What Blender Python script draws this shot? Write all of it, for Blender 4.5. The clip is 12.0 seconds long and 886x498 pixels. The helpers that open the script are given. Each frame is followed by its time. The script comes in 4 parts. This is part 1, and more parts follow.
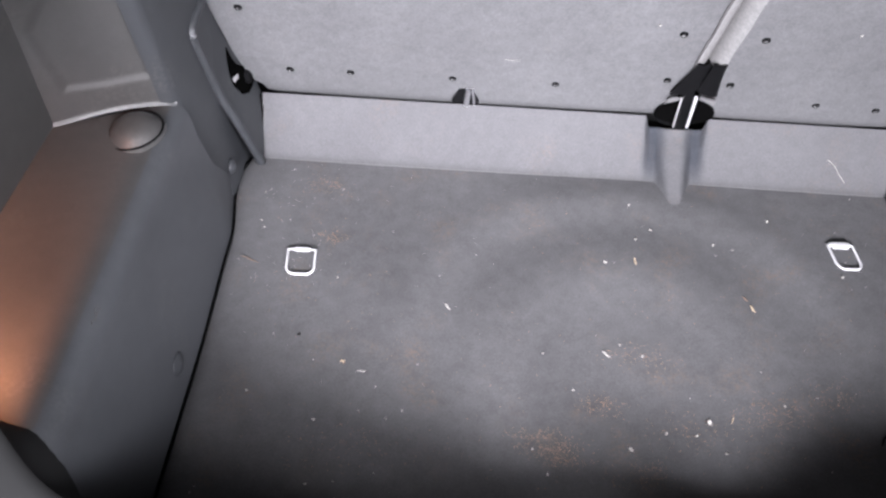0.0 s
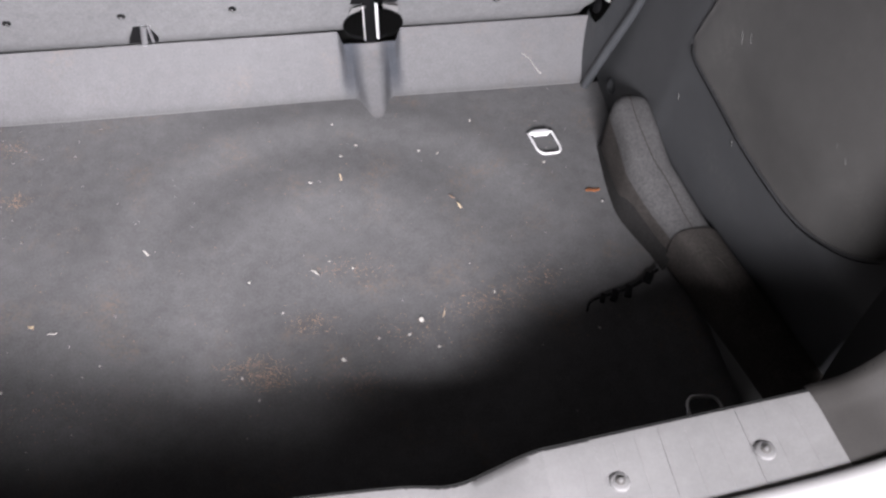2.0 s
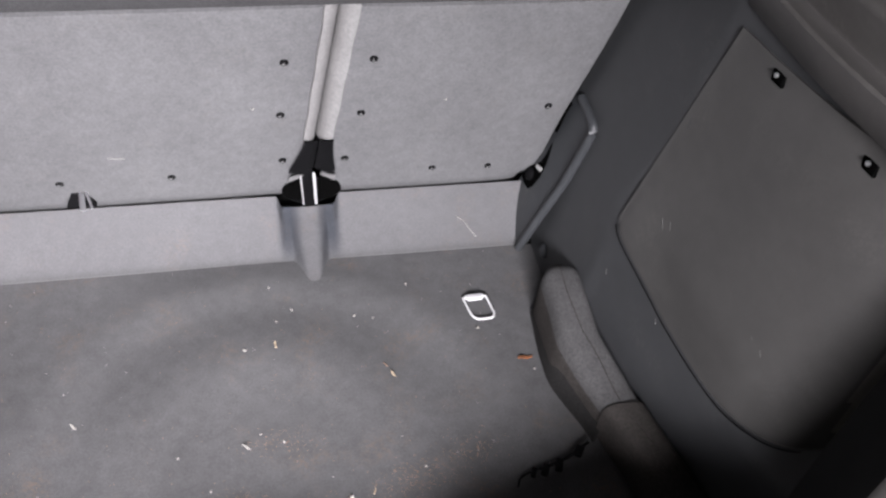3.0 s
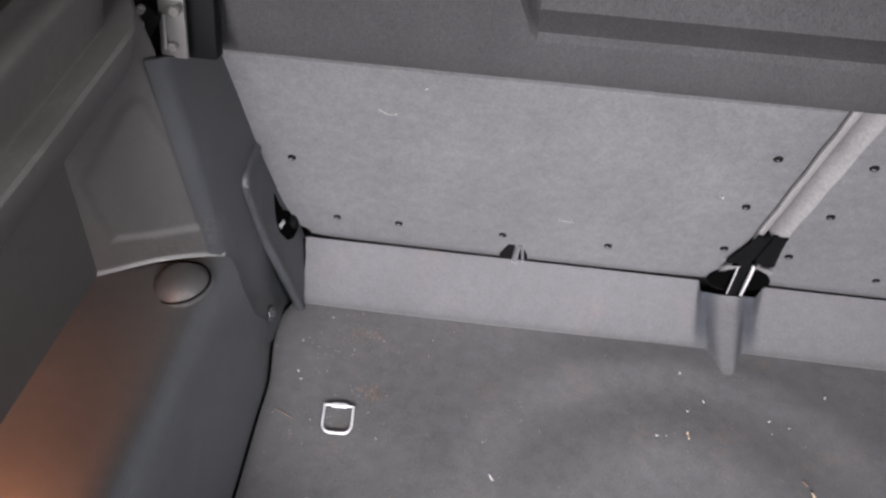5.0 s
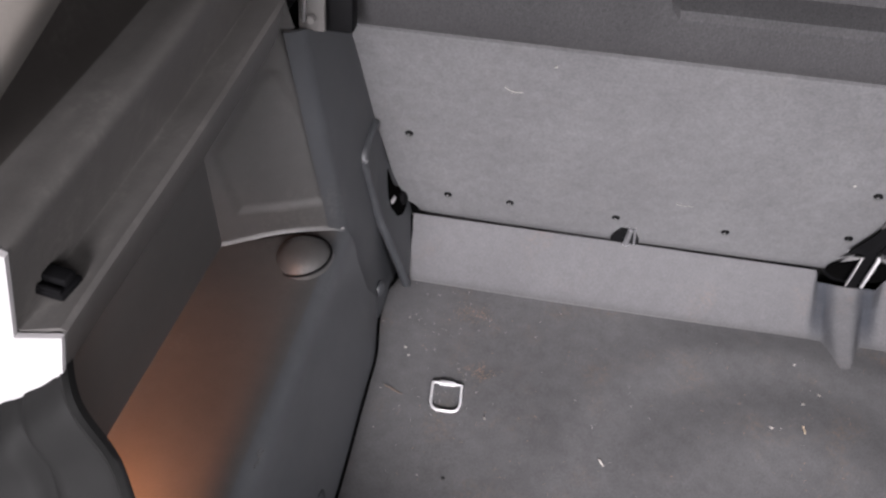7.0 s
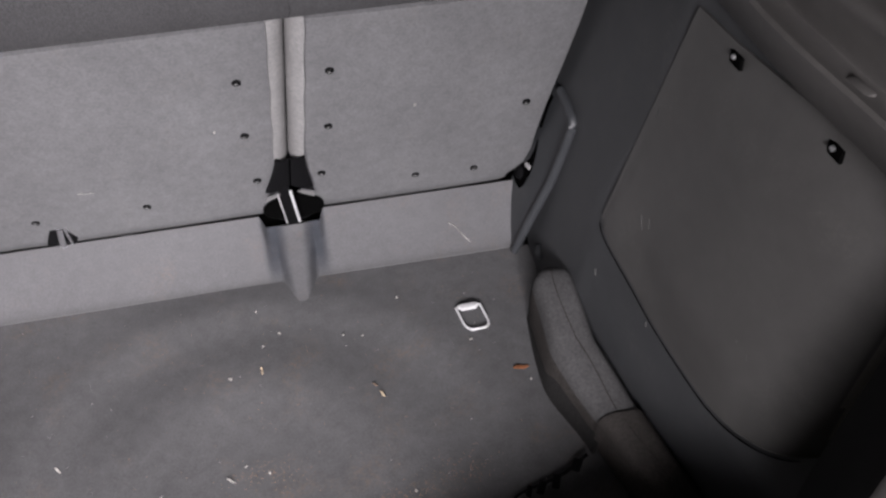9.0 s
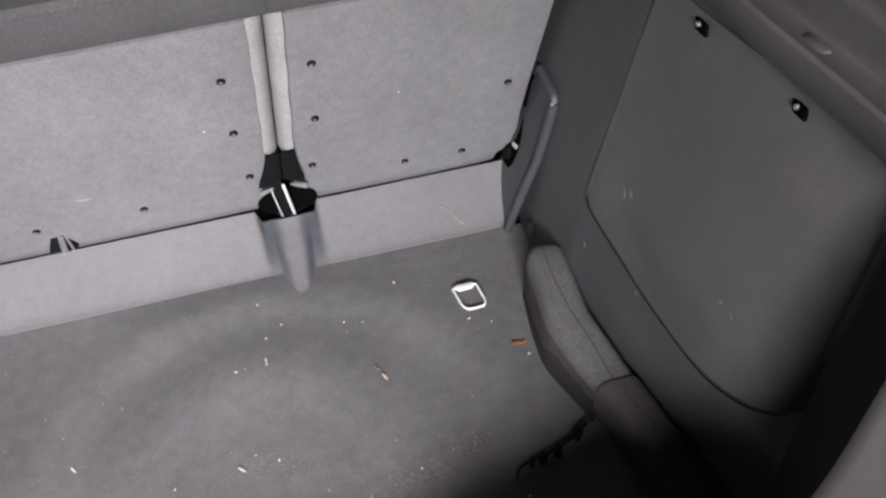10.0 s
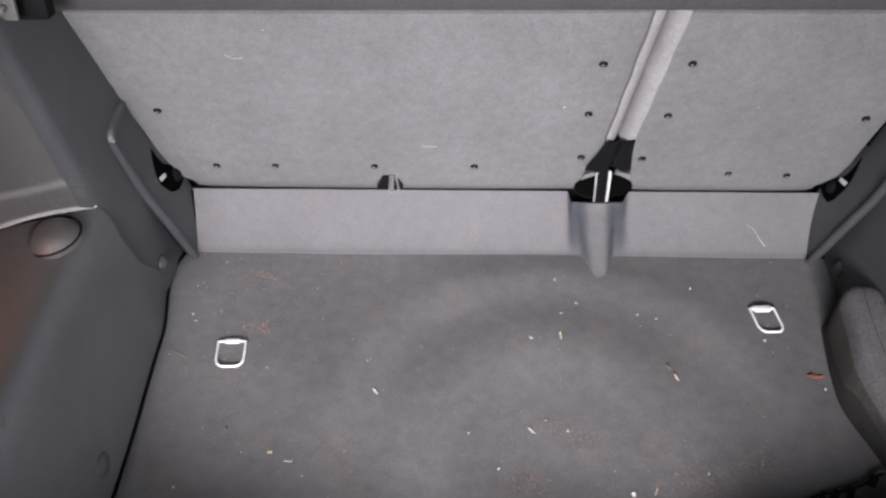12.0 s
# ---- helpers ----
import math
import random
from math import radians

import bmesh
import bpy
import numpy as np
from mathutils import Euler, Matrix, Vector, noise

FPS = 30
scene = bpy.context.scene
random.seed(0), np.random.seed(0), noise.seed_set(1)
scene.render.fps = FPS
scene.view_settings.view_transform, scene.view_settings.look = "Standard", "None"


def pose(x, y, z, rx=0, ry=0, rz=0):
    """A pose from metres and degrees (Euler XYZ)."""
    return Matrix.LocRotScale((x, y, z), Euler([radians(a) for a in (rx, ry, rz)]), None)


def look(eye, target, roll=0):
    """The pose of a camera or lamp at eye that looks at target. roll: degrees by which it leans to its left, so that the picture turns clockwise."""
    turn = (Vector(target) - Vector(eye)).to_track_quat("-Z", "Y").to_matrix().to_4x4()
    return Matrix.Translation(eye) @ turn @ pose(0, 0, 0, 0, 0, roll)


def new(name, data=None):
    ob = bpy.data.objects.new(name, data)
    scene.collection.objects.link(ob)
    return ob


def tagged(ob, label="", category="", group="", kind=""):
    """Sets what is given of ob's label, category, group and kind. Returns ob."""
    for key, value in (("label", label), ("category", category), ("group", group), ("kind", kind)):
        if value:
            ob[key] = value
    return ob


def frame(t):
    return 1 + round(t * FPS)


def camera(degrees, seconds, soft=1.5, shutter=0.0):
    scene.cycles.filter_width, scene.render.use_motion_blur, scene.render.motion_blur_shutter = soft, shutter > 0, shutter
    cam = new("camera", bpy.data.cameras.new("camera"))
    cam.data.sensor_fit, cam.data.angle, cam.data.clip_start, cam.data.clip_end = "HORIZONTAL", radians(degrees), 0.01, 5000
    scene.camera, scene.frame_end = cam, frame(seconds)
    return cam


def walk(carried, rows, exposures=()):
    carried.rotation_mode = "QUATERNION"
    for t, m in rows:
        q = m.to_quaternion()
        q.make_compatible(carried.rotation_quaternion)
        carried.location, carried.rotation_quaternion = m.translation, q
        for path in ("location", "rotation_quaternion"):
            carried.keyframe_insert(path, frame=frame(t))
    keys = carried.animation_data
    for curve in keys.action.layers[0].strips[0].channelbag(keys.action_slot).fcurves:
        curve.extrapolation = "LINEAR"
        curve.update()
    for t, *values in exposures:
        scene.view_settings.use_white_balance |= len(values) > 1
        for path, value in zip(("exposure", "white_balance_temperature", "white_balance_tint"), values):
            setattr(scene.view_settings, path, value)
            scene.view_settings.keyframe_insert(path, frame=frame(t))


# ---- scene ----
cam = camera(51.6, 12.0, soft=2.6)
PATH = [
    (0, (-0.151, -0.915, 1.016), (-0.235, 0.401, -0.488), 1.1),
    (0.5, (-0.122, -0.929, 0.985), (-0.144, 0.435, -0.478), 1.3),
    (1, (-0.113, -0.918, 0.974), (-0.111, 0.392, -0.537), 0.8),
    (1.5, (-0.057, -0.942, 0.947), (0.041, 0.342, -0.584), 1.0),
    (2, (0.035, -0.957, 0.94), (0.298, 0.311, -0.585), 3.3),
    (2.2, (0.061, -0.953, 0.956), (0.398, 0.321, -0.549), 4.7),
    (2.5, (0.084, -0.938, 0.981), (0.503, 0.38, -0.464), 6.1),
    (2.7, (0.082, -0.925, 0.998), (0.499, 0.446, -0.396), 5.9),
    (4.3, (-0.101, -0.843, 1.046), (-0.048, 0.638, -0.297), 4.0),
    (4.5, (-0.128, -0.843, 1.041), (-0.123, 0.647, -0.294), 3.5),
    (5, (-0.216, -0.836, 1.033), (-0.336, 0.644, -0.308), 3.2),
    (5.5, (-0.28, -0.833, 1.01), (-0.498, 0.586, -0.382), 2.7),
    (6, (-0.315, -0.833, 1.013), (-0.574, 0.577, -0.381), 3.5),
    (6.5, (-0.311, -0.835, 1.017), (-0.558, 0.587, -0.368), 3.0),
    (6.7, (-0.308, -0.837, 1.02), (-0.566, 0.586, -0.361), 2.0),
    (8.3, (-0.074, -0.835, 1.036), (-0.17, 0.606, -0.348), -1.6),
    (8.5, (-0.025, -0.84, 1.023), (-0.076, 0.585, -0.38), -2.5),
    (9, (0.192, -0.866, 1.006), (0.433, 0.552, -0.383), -2.0),
    (9.5, (0.287, -0.888, 1.001), (0.661, 0.488, -0.402), -4.5),
    (10, (0.21, -0.893, 1.016), (0.427, 0.512, -0.391), -6.2),
    (10.5, (0.109, -0.901, 1.04), (0.205, 0.537, -0.347), -4.0),
    (11, (0.044, -0.899, 1.041), (0.066, 0.534, -0.354), -4.1),
    (11.5, (-0.016, -0.908, 1.042), (-0.064, 0.519, -0.358), -2.5),
    (12, (-0.047, -0.911, 1.047), (-0.128, 0.515, -0.353), -1.7),
]
walk(cam, [(t, look(eye, target, roll)) for t, eye, target, roll in PATH],
     [(0, 0.12, 6250, 11), (0.5, 0.07, 6250, 11), (1.5, 0.08, 6400, 10), (2.0, 0.02, 6500, 10), (2.5, 0.04, 6500, 10), (2.7, -0.02, 6500, 10), (4.5, -0.30, 6500, 10), (5.0, -0.45, 6520, 10), (5.5, -0.50, 6550, 10), (6.5, -0.62, 6600, 11),
      (8.5, -0.50, 6500, 11), (9.0, -0.72, 6600, 11), (9.5, -0.46, 6800, 12), (10.0, -0.18, 6600, 10), (10.5, -0.10, 6500, 10), (11.0, -0.25, 6500, 10), (12, -0.28, 6550, 11)])

# ---- world and lights ----
world = bpy.data.worlds.new("world")
scene.world = world
world.use_nodes = True
world.node_tree.nodes["Background"].inputs[0].default_value = (1.0, 0.86, 0.78, 1)
world.node_tree.nodes["Background"].inputs[1].default_value = 0.08


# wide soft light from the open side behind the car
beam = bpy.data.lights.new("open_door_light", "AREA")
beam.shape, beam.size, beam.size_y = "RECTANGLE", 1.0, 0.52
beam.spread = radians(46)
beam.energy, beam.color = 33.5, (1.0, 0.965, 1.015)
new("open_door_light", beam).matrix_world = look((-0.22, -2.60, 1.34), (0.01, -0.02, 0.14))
# added fill lamp from the right, brightens the left side trim
side_light = bpy.data.lights.new("side_fill_light", "AREA")
side_light.shape, side_light.size, side_light.size_y, side_light.spread = "RECTANGLE", 1.3, 0.8, radians(34)
side_light.energy, side_light.color = 9, (1.0, 0.965, 1.015)
new("side_fill_light", side_light).matrix_world = look((1.30, -2.30, 1.52), (-0.56, -0.22, 0.10))
boot_bulb = bpy.data.lights.new("boot_bulb", "SPOT")
boot_bulb.energy, boot_bulb.color, boot_bulb.shadow_soft_size = 23.0, (1.0, 0.37, 0.17), 0.010
boot_bulb.spot_size, boot_bulb.spot_blend = radians(152), 0.8
new("boot_bulb", boot_bulb).matrix_world = look((-0.700, -0.362, 0.520), (-0.675, -0.42, 0.25))


# ---- materials ----
def material(name, colour, rough=0.6, metal=0.0, vary=0.15, scale=9.0, grain=0.12, grain_scale=420.0,
             bump=0.25, bump_scale=500.0, depth=0.0008, spec=0.5, stretch=(1, 1, 1), dust=0.0, dust_colour=(0.2, 0.19, 0.175)):
    """A surface with large stains, fine grain and relief, sized in metres."""
    m = bpy.data.materials.new(name)
    m.use_nodes = True
    nodes, links = m.node_tree.nodes, m.node_tree.links
    bsdf = nodes["Principled BSDF"]
    bsdf.inputs["Metallic"].default_value = metal
    bsdf.inputs["Specular IOR Level"].default_value = spec
    coord = nodes.new("ShaderNodeTexCoord")
    mapping = nodes.new("ShaderNodeMapping")
    mapping.inputs["Scale"].default_value = stretch
    links.new(coord.outputs["Object"], mapping.inputs["Vector"])

    def noise_node(size, detail=4.0):
        n = nodes.new("ShaderNodeTexNoise")
        n.inputs["Scale"].default_value, n.inputs["Detail"].default_value = size, detail
        links.new(mapping.outputs["Vector"], n.inputs["Vector"])
        return n.outputs["Fac"]

    def ranged(value, low, high, a=0.3, b=0.7):
        n = nodes.new("ShaderNodeMapRange")
        for key, v in (("From Min", a), ("From Max", b), ("To Min", low), ("To Max", high)):
            n.inputs[key].default_value = v
        links.new(value, n.inputs["Value"])
        return n.outputs["Result"]

    def times(a, b):
        n = nodes.new("ShaderNodeMath")
        n.operation = "MULTIPLY"
        links.new(a, n.inputs[0]), links.new(b, n.inputs[1])
        return n.outputs[0]

    large, fine = noise_node(scale, 5.0), noise_node(grain_scale, 3.0)
    middle = ranged(noise_node(scale * 9, 5.0), 1 - vary * 0.8, 1 + vary * 0.8)
    shade = times(times(ranged(large, 1 - vary, 1 + vary), middle), ranged(fine, 1 - grain, 1 + grain))
    tint = nodes.new("ShaderNodeVectorMath")
    tint.operation = "SCALE"
    tint.inputs[0].default_value = colour
    links.new(shade, tint.inputs["Scale"])
    out = tint.outputs[0]
    if dust:
        spots = times(ranged(noise_node(scale * 2.3, 6.0), 0, 1, 0.54, 0.72), ranged(noise_node(grain_scale * 0.45, 4.0), 0, dust, 0.45, 0.68))
        mix = nodes.new("ShaderNodeMix")
        mix.data_type = "RGBA"
        links.new(spots, mix.inputs["Factor"]), links.new(out, mix.inputs["A"])
        mix.inputs["B"].default_value = (*dust_colour, 1)
        out = mix.outputs["Result"]
    links.new(out, bsdf.inputs["Base Color"])
    links.new(ranged(large, rough - 0.06, min(1, rough + 0.06)), bsdf.inputs["Roughness"])
    if bump:
        b = nodes.new("ShaderNodeBump")
        b.inputs["Strength"].default_value, b.inputs["Distance"].default_value = bump, depth
        links.new(noise_node(bump_scale, 3.0), b.inputs["Height"])
        links.new(b.outputs["Normal"], bsdf.inputs["Normal"])
    return m


FLOOR_CARPET = material("floor_carpet", (0.070, 0.0695, 0.0712), 0.95, vary=0.12, scale=5, grain=0.14, grain_scale=420, bump=0.4, bump_scale=600, depth=0.001, spec=0.15, dust=0.65, dust_colour=(0.115, 0.085, 0.064))
SEAT_CARPET = material("seat_carpet", (0.094, 0.0936, 0.0968), 0.95, vary=0.09, scale=7, grain=0.13, grain_scale=300, bump=0.4, bump_scale=500, depth=0.001, spec=0.15, dust=0.12, dust_colour=(0.15, 0.13, 0.11))

def felt_and_shade(name, base, others):
    """The material base, blended towards the colours of others by the mesh's own felt layer: red felt tone, green
    painted shade.
    """
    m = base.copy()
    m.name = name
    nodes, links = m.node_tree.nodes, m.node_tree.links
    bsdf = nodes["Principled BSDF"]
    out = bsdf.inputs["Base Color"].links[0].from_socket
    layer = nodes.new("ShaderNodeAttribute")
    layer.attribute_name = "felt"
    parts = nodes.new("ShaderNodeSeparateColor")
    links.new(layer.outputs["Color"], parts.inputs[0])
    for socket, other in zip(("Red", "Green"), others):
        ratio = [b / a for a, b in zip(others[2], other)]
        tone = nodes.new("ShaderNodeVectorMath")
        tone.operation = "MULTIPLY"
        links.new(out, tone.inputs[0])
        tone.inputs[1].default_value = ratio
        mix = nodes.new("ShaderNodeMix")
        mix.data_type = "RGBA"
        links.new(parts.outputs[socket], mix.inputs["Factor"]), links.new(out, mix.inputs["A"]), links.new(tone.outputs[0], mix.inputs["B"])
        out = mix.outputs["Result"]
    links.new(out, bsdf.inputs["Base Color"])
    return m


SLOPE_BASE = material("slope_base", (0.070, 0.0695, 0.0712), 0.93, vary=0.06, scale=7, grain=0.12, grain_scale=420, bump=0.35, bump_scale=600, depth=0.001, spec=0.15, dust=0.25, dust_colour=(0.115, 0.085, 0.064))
# second colour is the painted shade of the channel flanks
SLOPE_FELT = felt_and_shade("slope_felt", SLOPE_BASE, ((0.081, 0.0803, 0.0833), (0.0245, 0.027, 0.0318), (0.070, 0.0695, 0.0712)))
SEAT_FABRIC = material("seat_fabric", (0.037, 0.0364, 0.0378), 0.95, vary=0.08, scale=10, grain=0.25, grain_scale=420, bump=0.6, bump_scale=420, depth=0.0012, spec=0.15, stretch=(1.6, 0.7, 0.7))
DARK_PLASTIC = material("dark_plastic", (0.028, 0.0291, 0.0312), 0.5, vary=0.08, scale=6, grain=0.05, bump=0.12, bump_scale=900, depth=0.0004, dust=0.10)
TRIM_PLASTIC = material("trim_plastic", (0.028, 0.0300, 0.0330), 0.48, vary=0.08, scale=6, grain=0.05, bump=0.12, bump_scale=900, depth=0.0004, dust=0.12)
PANEL_PLASTIC = material("panel_plastic", (0.045, 0.0437, 0.0426), 0.42, vary=0.1, scale=5, grain=0.05, bump=0.12, bump_scale=900, depth=0.0004, dust=0.10)
TRAY_PLASTIC = material("tray_plastic", (0.043, 0.0421, 0.0414), 0.44, vary=0.1, scale=6, grain=0.06, bump=0.12, bump_scale=900, depth=0.0004, dust=0.15)
LIT_BEVEL = material("lit_bevel", (0.115, 0.109, 0.103), 0.5, vary=0.08, scale=9, grain=0.06, bump=0.12, bump_scale=900, depth=0.0004, dust=0.15)
SIDE_PLASTIC = material("side_plastic", (0.043, 0.0455, 0.0495), 0.42, vary=0.08, scale=6, grain=0.05, bump=0.12, bump_scale=900, depth=0.0004, dust=0.12)
LEDGE_PLASTIC = material("ledge_plastic", (0.068, 0.0646, 0.0622), 0.55, vary=0.1, scale=8, grain=0.06, bump=0.12, bump_scale=900, depth=0.0004, dust=0.22)
UPPER_PLASTIC = material("upper_plastic", (0.024, 0.0215, 0.0198), 0.6, vary=0.1, scale=8, grain=0.06, bump=0.12, bump_scale=900, depth=0.0004, dust=0.1)
PALE_PLASTIC = material("pale_plastic", (0.37, 0.362, 0.366), 0.5, vary=0.03, scale=8, grain=0.02, bump=0.05, bump_scale=700, depth=0.0003)
BEIGE_PLASTIC = material("beige_plastic", (0.18, 0.165, 0.150), 0.6, vary=0.05, scale=6, grain=0.04, bump=0.1, bump_scale=700, depth=0.0004)
BODY_PAINT = material("body_paint", (0.029, 0.0273, 0.0261), 0.62, metal=0.0, vary=0.08, scale=7, grain=0.06, bump=0.05, bump_scale=600, depth=0.0003, spec=0.25)
OPENING_TRIM = material("opening_trim", (0.0085, 0.0086, 0.0086), 0.75, vary=0.08, scale=6, grain=0.05, bump=0.12, bump_scale=900, depth=0.0004, spec=0.2)
SILL_PLASTIC = material("sill_plastic", (0.118, 0.116, 0.117), 0.5, vary=0.07, scale=9, grain=0.05, bump=0.2, bump_scale=260, depth=0.0006, dust=0.2, dust_colour=(0.1, 0.09, 0.08))
ZINC = material("zinc", (0.5248, 0.5248, 0.5312), 0.5, metal=0.25, vary=0.05, scale=60, grain=0.05, bump=0.05)
CHROME = material("chrome", (0.75, 0.75, 0.77), 0.36, metal=1.0, vary=0.04, scale=40, grain=0.03, bump=0)
STEEL = material("steel", (0.16, 0.155, 0.15), 0.5, metal=0.5, vary=0.08, scale=40, grain=0.05, bump=0.05)
BLACK = material("black_plastic", (0.0036, 0.0036, 0.004), 0.6, vary=0.1, scale=30, grain=0.05, bump=0.1, spec=0.06)
RUBBER = material("rubber", (0.00825, 0.00825, 0.00825), 0.7, vary=0.1, scale=20, grain=0.08, bump=0.2)
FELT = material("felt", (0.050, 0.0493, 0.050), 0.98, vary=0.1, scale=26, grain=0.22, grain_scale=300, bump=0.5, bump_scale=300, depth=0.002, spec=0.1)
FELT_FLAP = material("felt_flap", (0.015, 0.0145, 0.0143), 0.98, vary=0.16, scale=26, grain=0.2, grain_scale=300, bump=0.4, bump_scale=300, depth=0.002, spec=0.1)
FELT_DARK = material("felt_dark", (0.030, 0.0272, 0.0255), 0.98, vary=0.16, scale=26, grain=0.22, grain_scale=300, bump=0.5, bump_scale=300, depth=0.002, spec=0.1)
WEBBING = material("webbing", (0.155, 0.152, 0.151), 0.75, vary=0.1, scale=18, grain=0.14, grain_scale=300, bump=0.4, bump_scale=500, depth=0.0008, spec=0.3, dust=0.2, dust_colour=(0.09, 0.07, 0.06))
STRAW = material("straw", (0.341, 0.275, 0.187), 0.8, vary=0.3, scale=40, grain=0.1, bump=0)
SCUFF = material("scuff", (0.07, 0.069, 0.067), 0.7, vary=0.2, scale=50, grain=0.1, bump=0)
PALE_SPECK = material("pale_speck", (0.29, 0.28, 0.258), 0.8, vary=0.2, scale=50, grain=0.1, bump=0)
LEAF = material("leaf", (0.162, 0.0585, 0.02025), 0.75, vary=0.35, scale=120, grain=0.2, bump=0.3)
BROWN_CRUMB = material("brown_crumb", (0.14, 0.095, 0.066), 0.9, vary=0.3, scale=60, grain=0.2, bump=0)
CONCRETE = material("concrete", (0.05, 0.05, 0.05), 0.9, vary=0.2, scale=2, grain=0.1, grain_scale=60, bump=0.3, bump_scale=60, depth=0.003)
# matt black put in for the shade inside gaps and holes; also the clips
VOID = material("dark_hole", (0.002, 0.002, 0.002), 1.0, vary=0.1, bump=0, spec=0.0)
GLOW = bpy.data.materials.new("lamp_glass")
GLOW.use_nodes = True
GLOW.node_tree.nodes["Principled BSDF"].inputs["Emission Color"].default_value = (1.0, 0.45, 0.16, 1)
GLOW.node_tree.nodes["Principled BSDF"].inputs["Emission Strength"].default_value = 2.0


# ---- mesh helpers ----
def part(name, bm, mat, parent=None, label="", smooth=32, mats=()):
    """One bmesh as one mesh object, under parent if there is one."""
    me = bpy.data.meshes.new(name)
    bmesh.ops.recalc_face_normals(bm, faces=bm.faces)
    bm.to_mesh(me)
    bm.free()
    for m in (mat, *mats):
        me.materials.append(m)
    me.polygons.foreach_set("use_smooth", [True] * len(me.polygons))
    me.set_sharp_from_angle(angle=radians(smooth))
    ob = new(name, me)
    if parent:
        ob.parent = parent
    if label:
        ob["label"] = label
    return ob


def thing(name, label, category, at=(0, 0, 0), group="", kind=""):
    ob = new(name)
    ob.location = at
    ob.empty_display_size = 0.05
    return tagged(ob, label, category, group, kind)


VIEW = Vector((0, -0.6, 0.75))


def loft(rows, thick=0.0, close=False):
    """A skin over rows of points, of one length; thick adds depth on the side away from the middle of the boot."""
    rows = [[Vector(p) for p in row] for row in rows]
    n, m = len(rows[0]), len(rows)
    bm = bmesh.new()
    grid = [[bm.verts.new(p) for p in row] for row in rows]
    span = n if close else n - 1
    for a, b in zip(grid, grid[1:]):
        for i in range(span):
            bm.faces.new((a[i], a[(i + 1) % n], b[(i + 1) % n], b[i]))
    if thick:
        bm.normal_update()
        if sum((VIEW - f.calc_center_median()).dot(f.normal) * f.calc_area() for f in bm.faces) < 0:
            bmesh.ops.reverse_faces(bm, faces=bm.faces)
            bm.normal_update()
        back = [[bm.verts.new(v.co - v.normal * thick) for v in row] for row in grid]
        for a, b in zip(back, back[1:]):
            for i in range(n - 1):
                bm.faces.new((a[i], b[i], b[i + 1], a[i + 1]))
        for k in range(m - 1):
            for e in (0, n - 1):
                bm.faces.new((grid[k][e], grid[k + 1][e], back[k + 1][e], back[k][e]))
        for i in range(n - 1):
            for e in (0, m - 1):
                bm.faces.new((grid[e][i], grid[e][i + 1], back[e][i + 1], back[e][i]))
    return bm


def solid(rows):
    """A closed body over closed rows of points, with both ends capped."""
    bm = loft(rows, close=True)
    n = len(rows[0])
    bm.verts.ensure_lookup_table()
    bm.faces.new([bm.verts[i] for i in range(n)][::-1])
    bm.faces.new([bm.verts[len(rows) * n - n + i] for i in range(n)])
    return bm


def block(x0, y0, z0, x1, y1, z1, bevel=0.003, seg=2):
    bm = bmesh.new()
    bmesh.ops.create_cube(bm, size=1, matrix=Matrix.Translation(((x0 + x1) / 2, (y0 + y1) / 2, (z0 + z1) / 2)) @ Matrix.Diagonal((x1 - x0, y1 - y0, z1 - z0, 1)))
    if bevel:
        bmesh.ops.bevel(bm, geom=bm.edges[:], offset=bevel, segments=seg, affect="EDGES", profile=0.5)
    return bm


def turned(bm, m):
    bmesh.ops.transform(bm, matrix=m, verts=bm.verts)
    return bm


def tube(points, radius, sides=10, closed=False):
    """A round bar along points; radius may be one number or one for each point."""
    pts = [Vector(p) for p in points]
    n = len(pts)
    rows = []
    up = Vector((0.02, 0.03, 1))
    for i, p in enumerate(pts):
        d = (pts[(i + 1) % n] - pts[i - 1]) if closed else (pts[min(i + 1, n - 1)] - pts[max(i - 1, 0)])
        d.normalize()
        side = d.cross(up)
        if side.length < 0.05:
            side = d.cross(Vector((1, 0, 0)))
        side.normalize()
        top = side.cross(d)
        r = radius[i] if isinstance(radius, (list, tuple)) else radius
        rows.append([p + side * (r * math.cos(a)) + top * (r * math.sin(a)) for a in (2 * math.pi * k / sides for k in range(sides))])
    if closed:
        return loft(rows + [rows[0]], close=True)
    return solid(rows)


def disc(r, h, sides=20, r_top=None, dome=0.0):
    """An upright button on z = 0."""
    t = r if r_top is None else r_top
    ring = lambda q, z: [(q * math.cos(2 * math.pi * k / sides), q * math.sin(2 * math.pi * k / sides), z) for k in range(sides)]
    rows = [ring(r, 0), ring(r, h * 0.55), ring(t * 0.96, h * 0.9), ring(t * 0.85, h)]
    if dome:
        rows += [ring(t * q, h + dome * (1 - (q / 0.85) ** 2)) for q in (0.7, 0.5, 0.3, 0.12)]
    return solid(rows)


def joined(*parts):
    out = bmesh.new()
    for b in parts:
        me = bpy.data.meshes.new("piece")
        b.to_mesh(me)
        b.free()
        out.from_mesh(me)
        bpy.data.meshes.remove(me)
    return out


def smooth_step(a, b, v):
    t = max(0.0, min(1.0, (v - a) / (b - a)))
    return t * t * (3 - 2 * t)


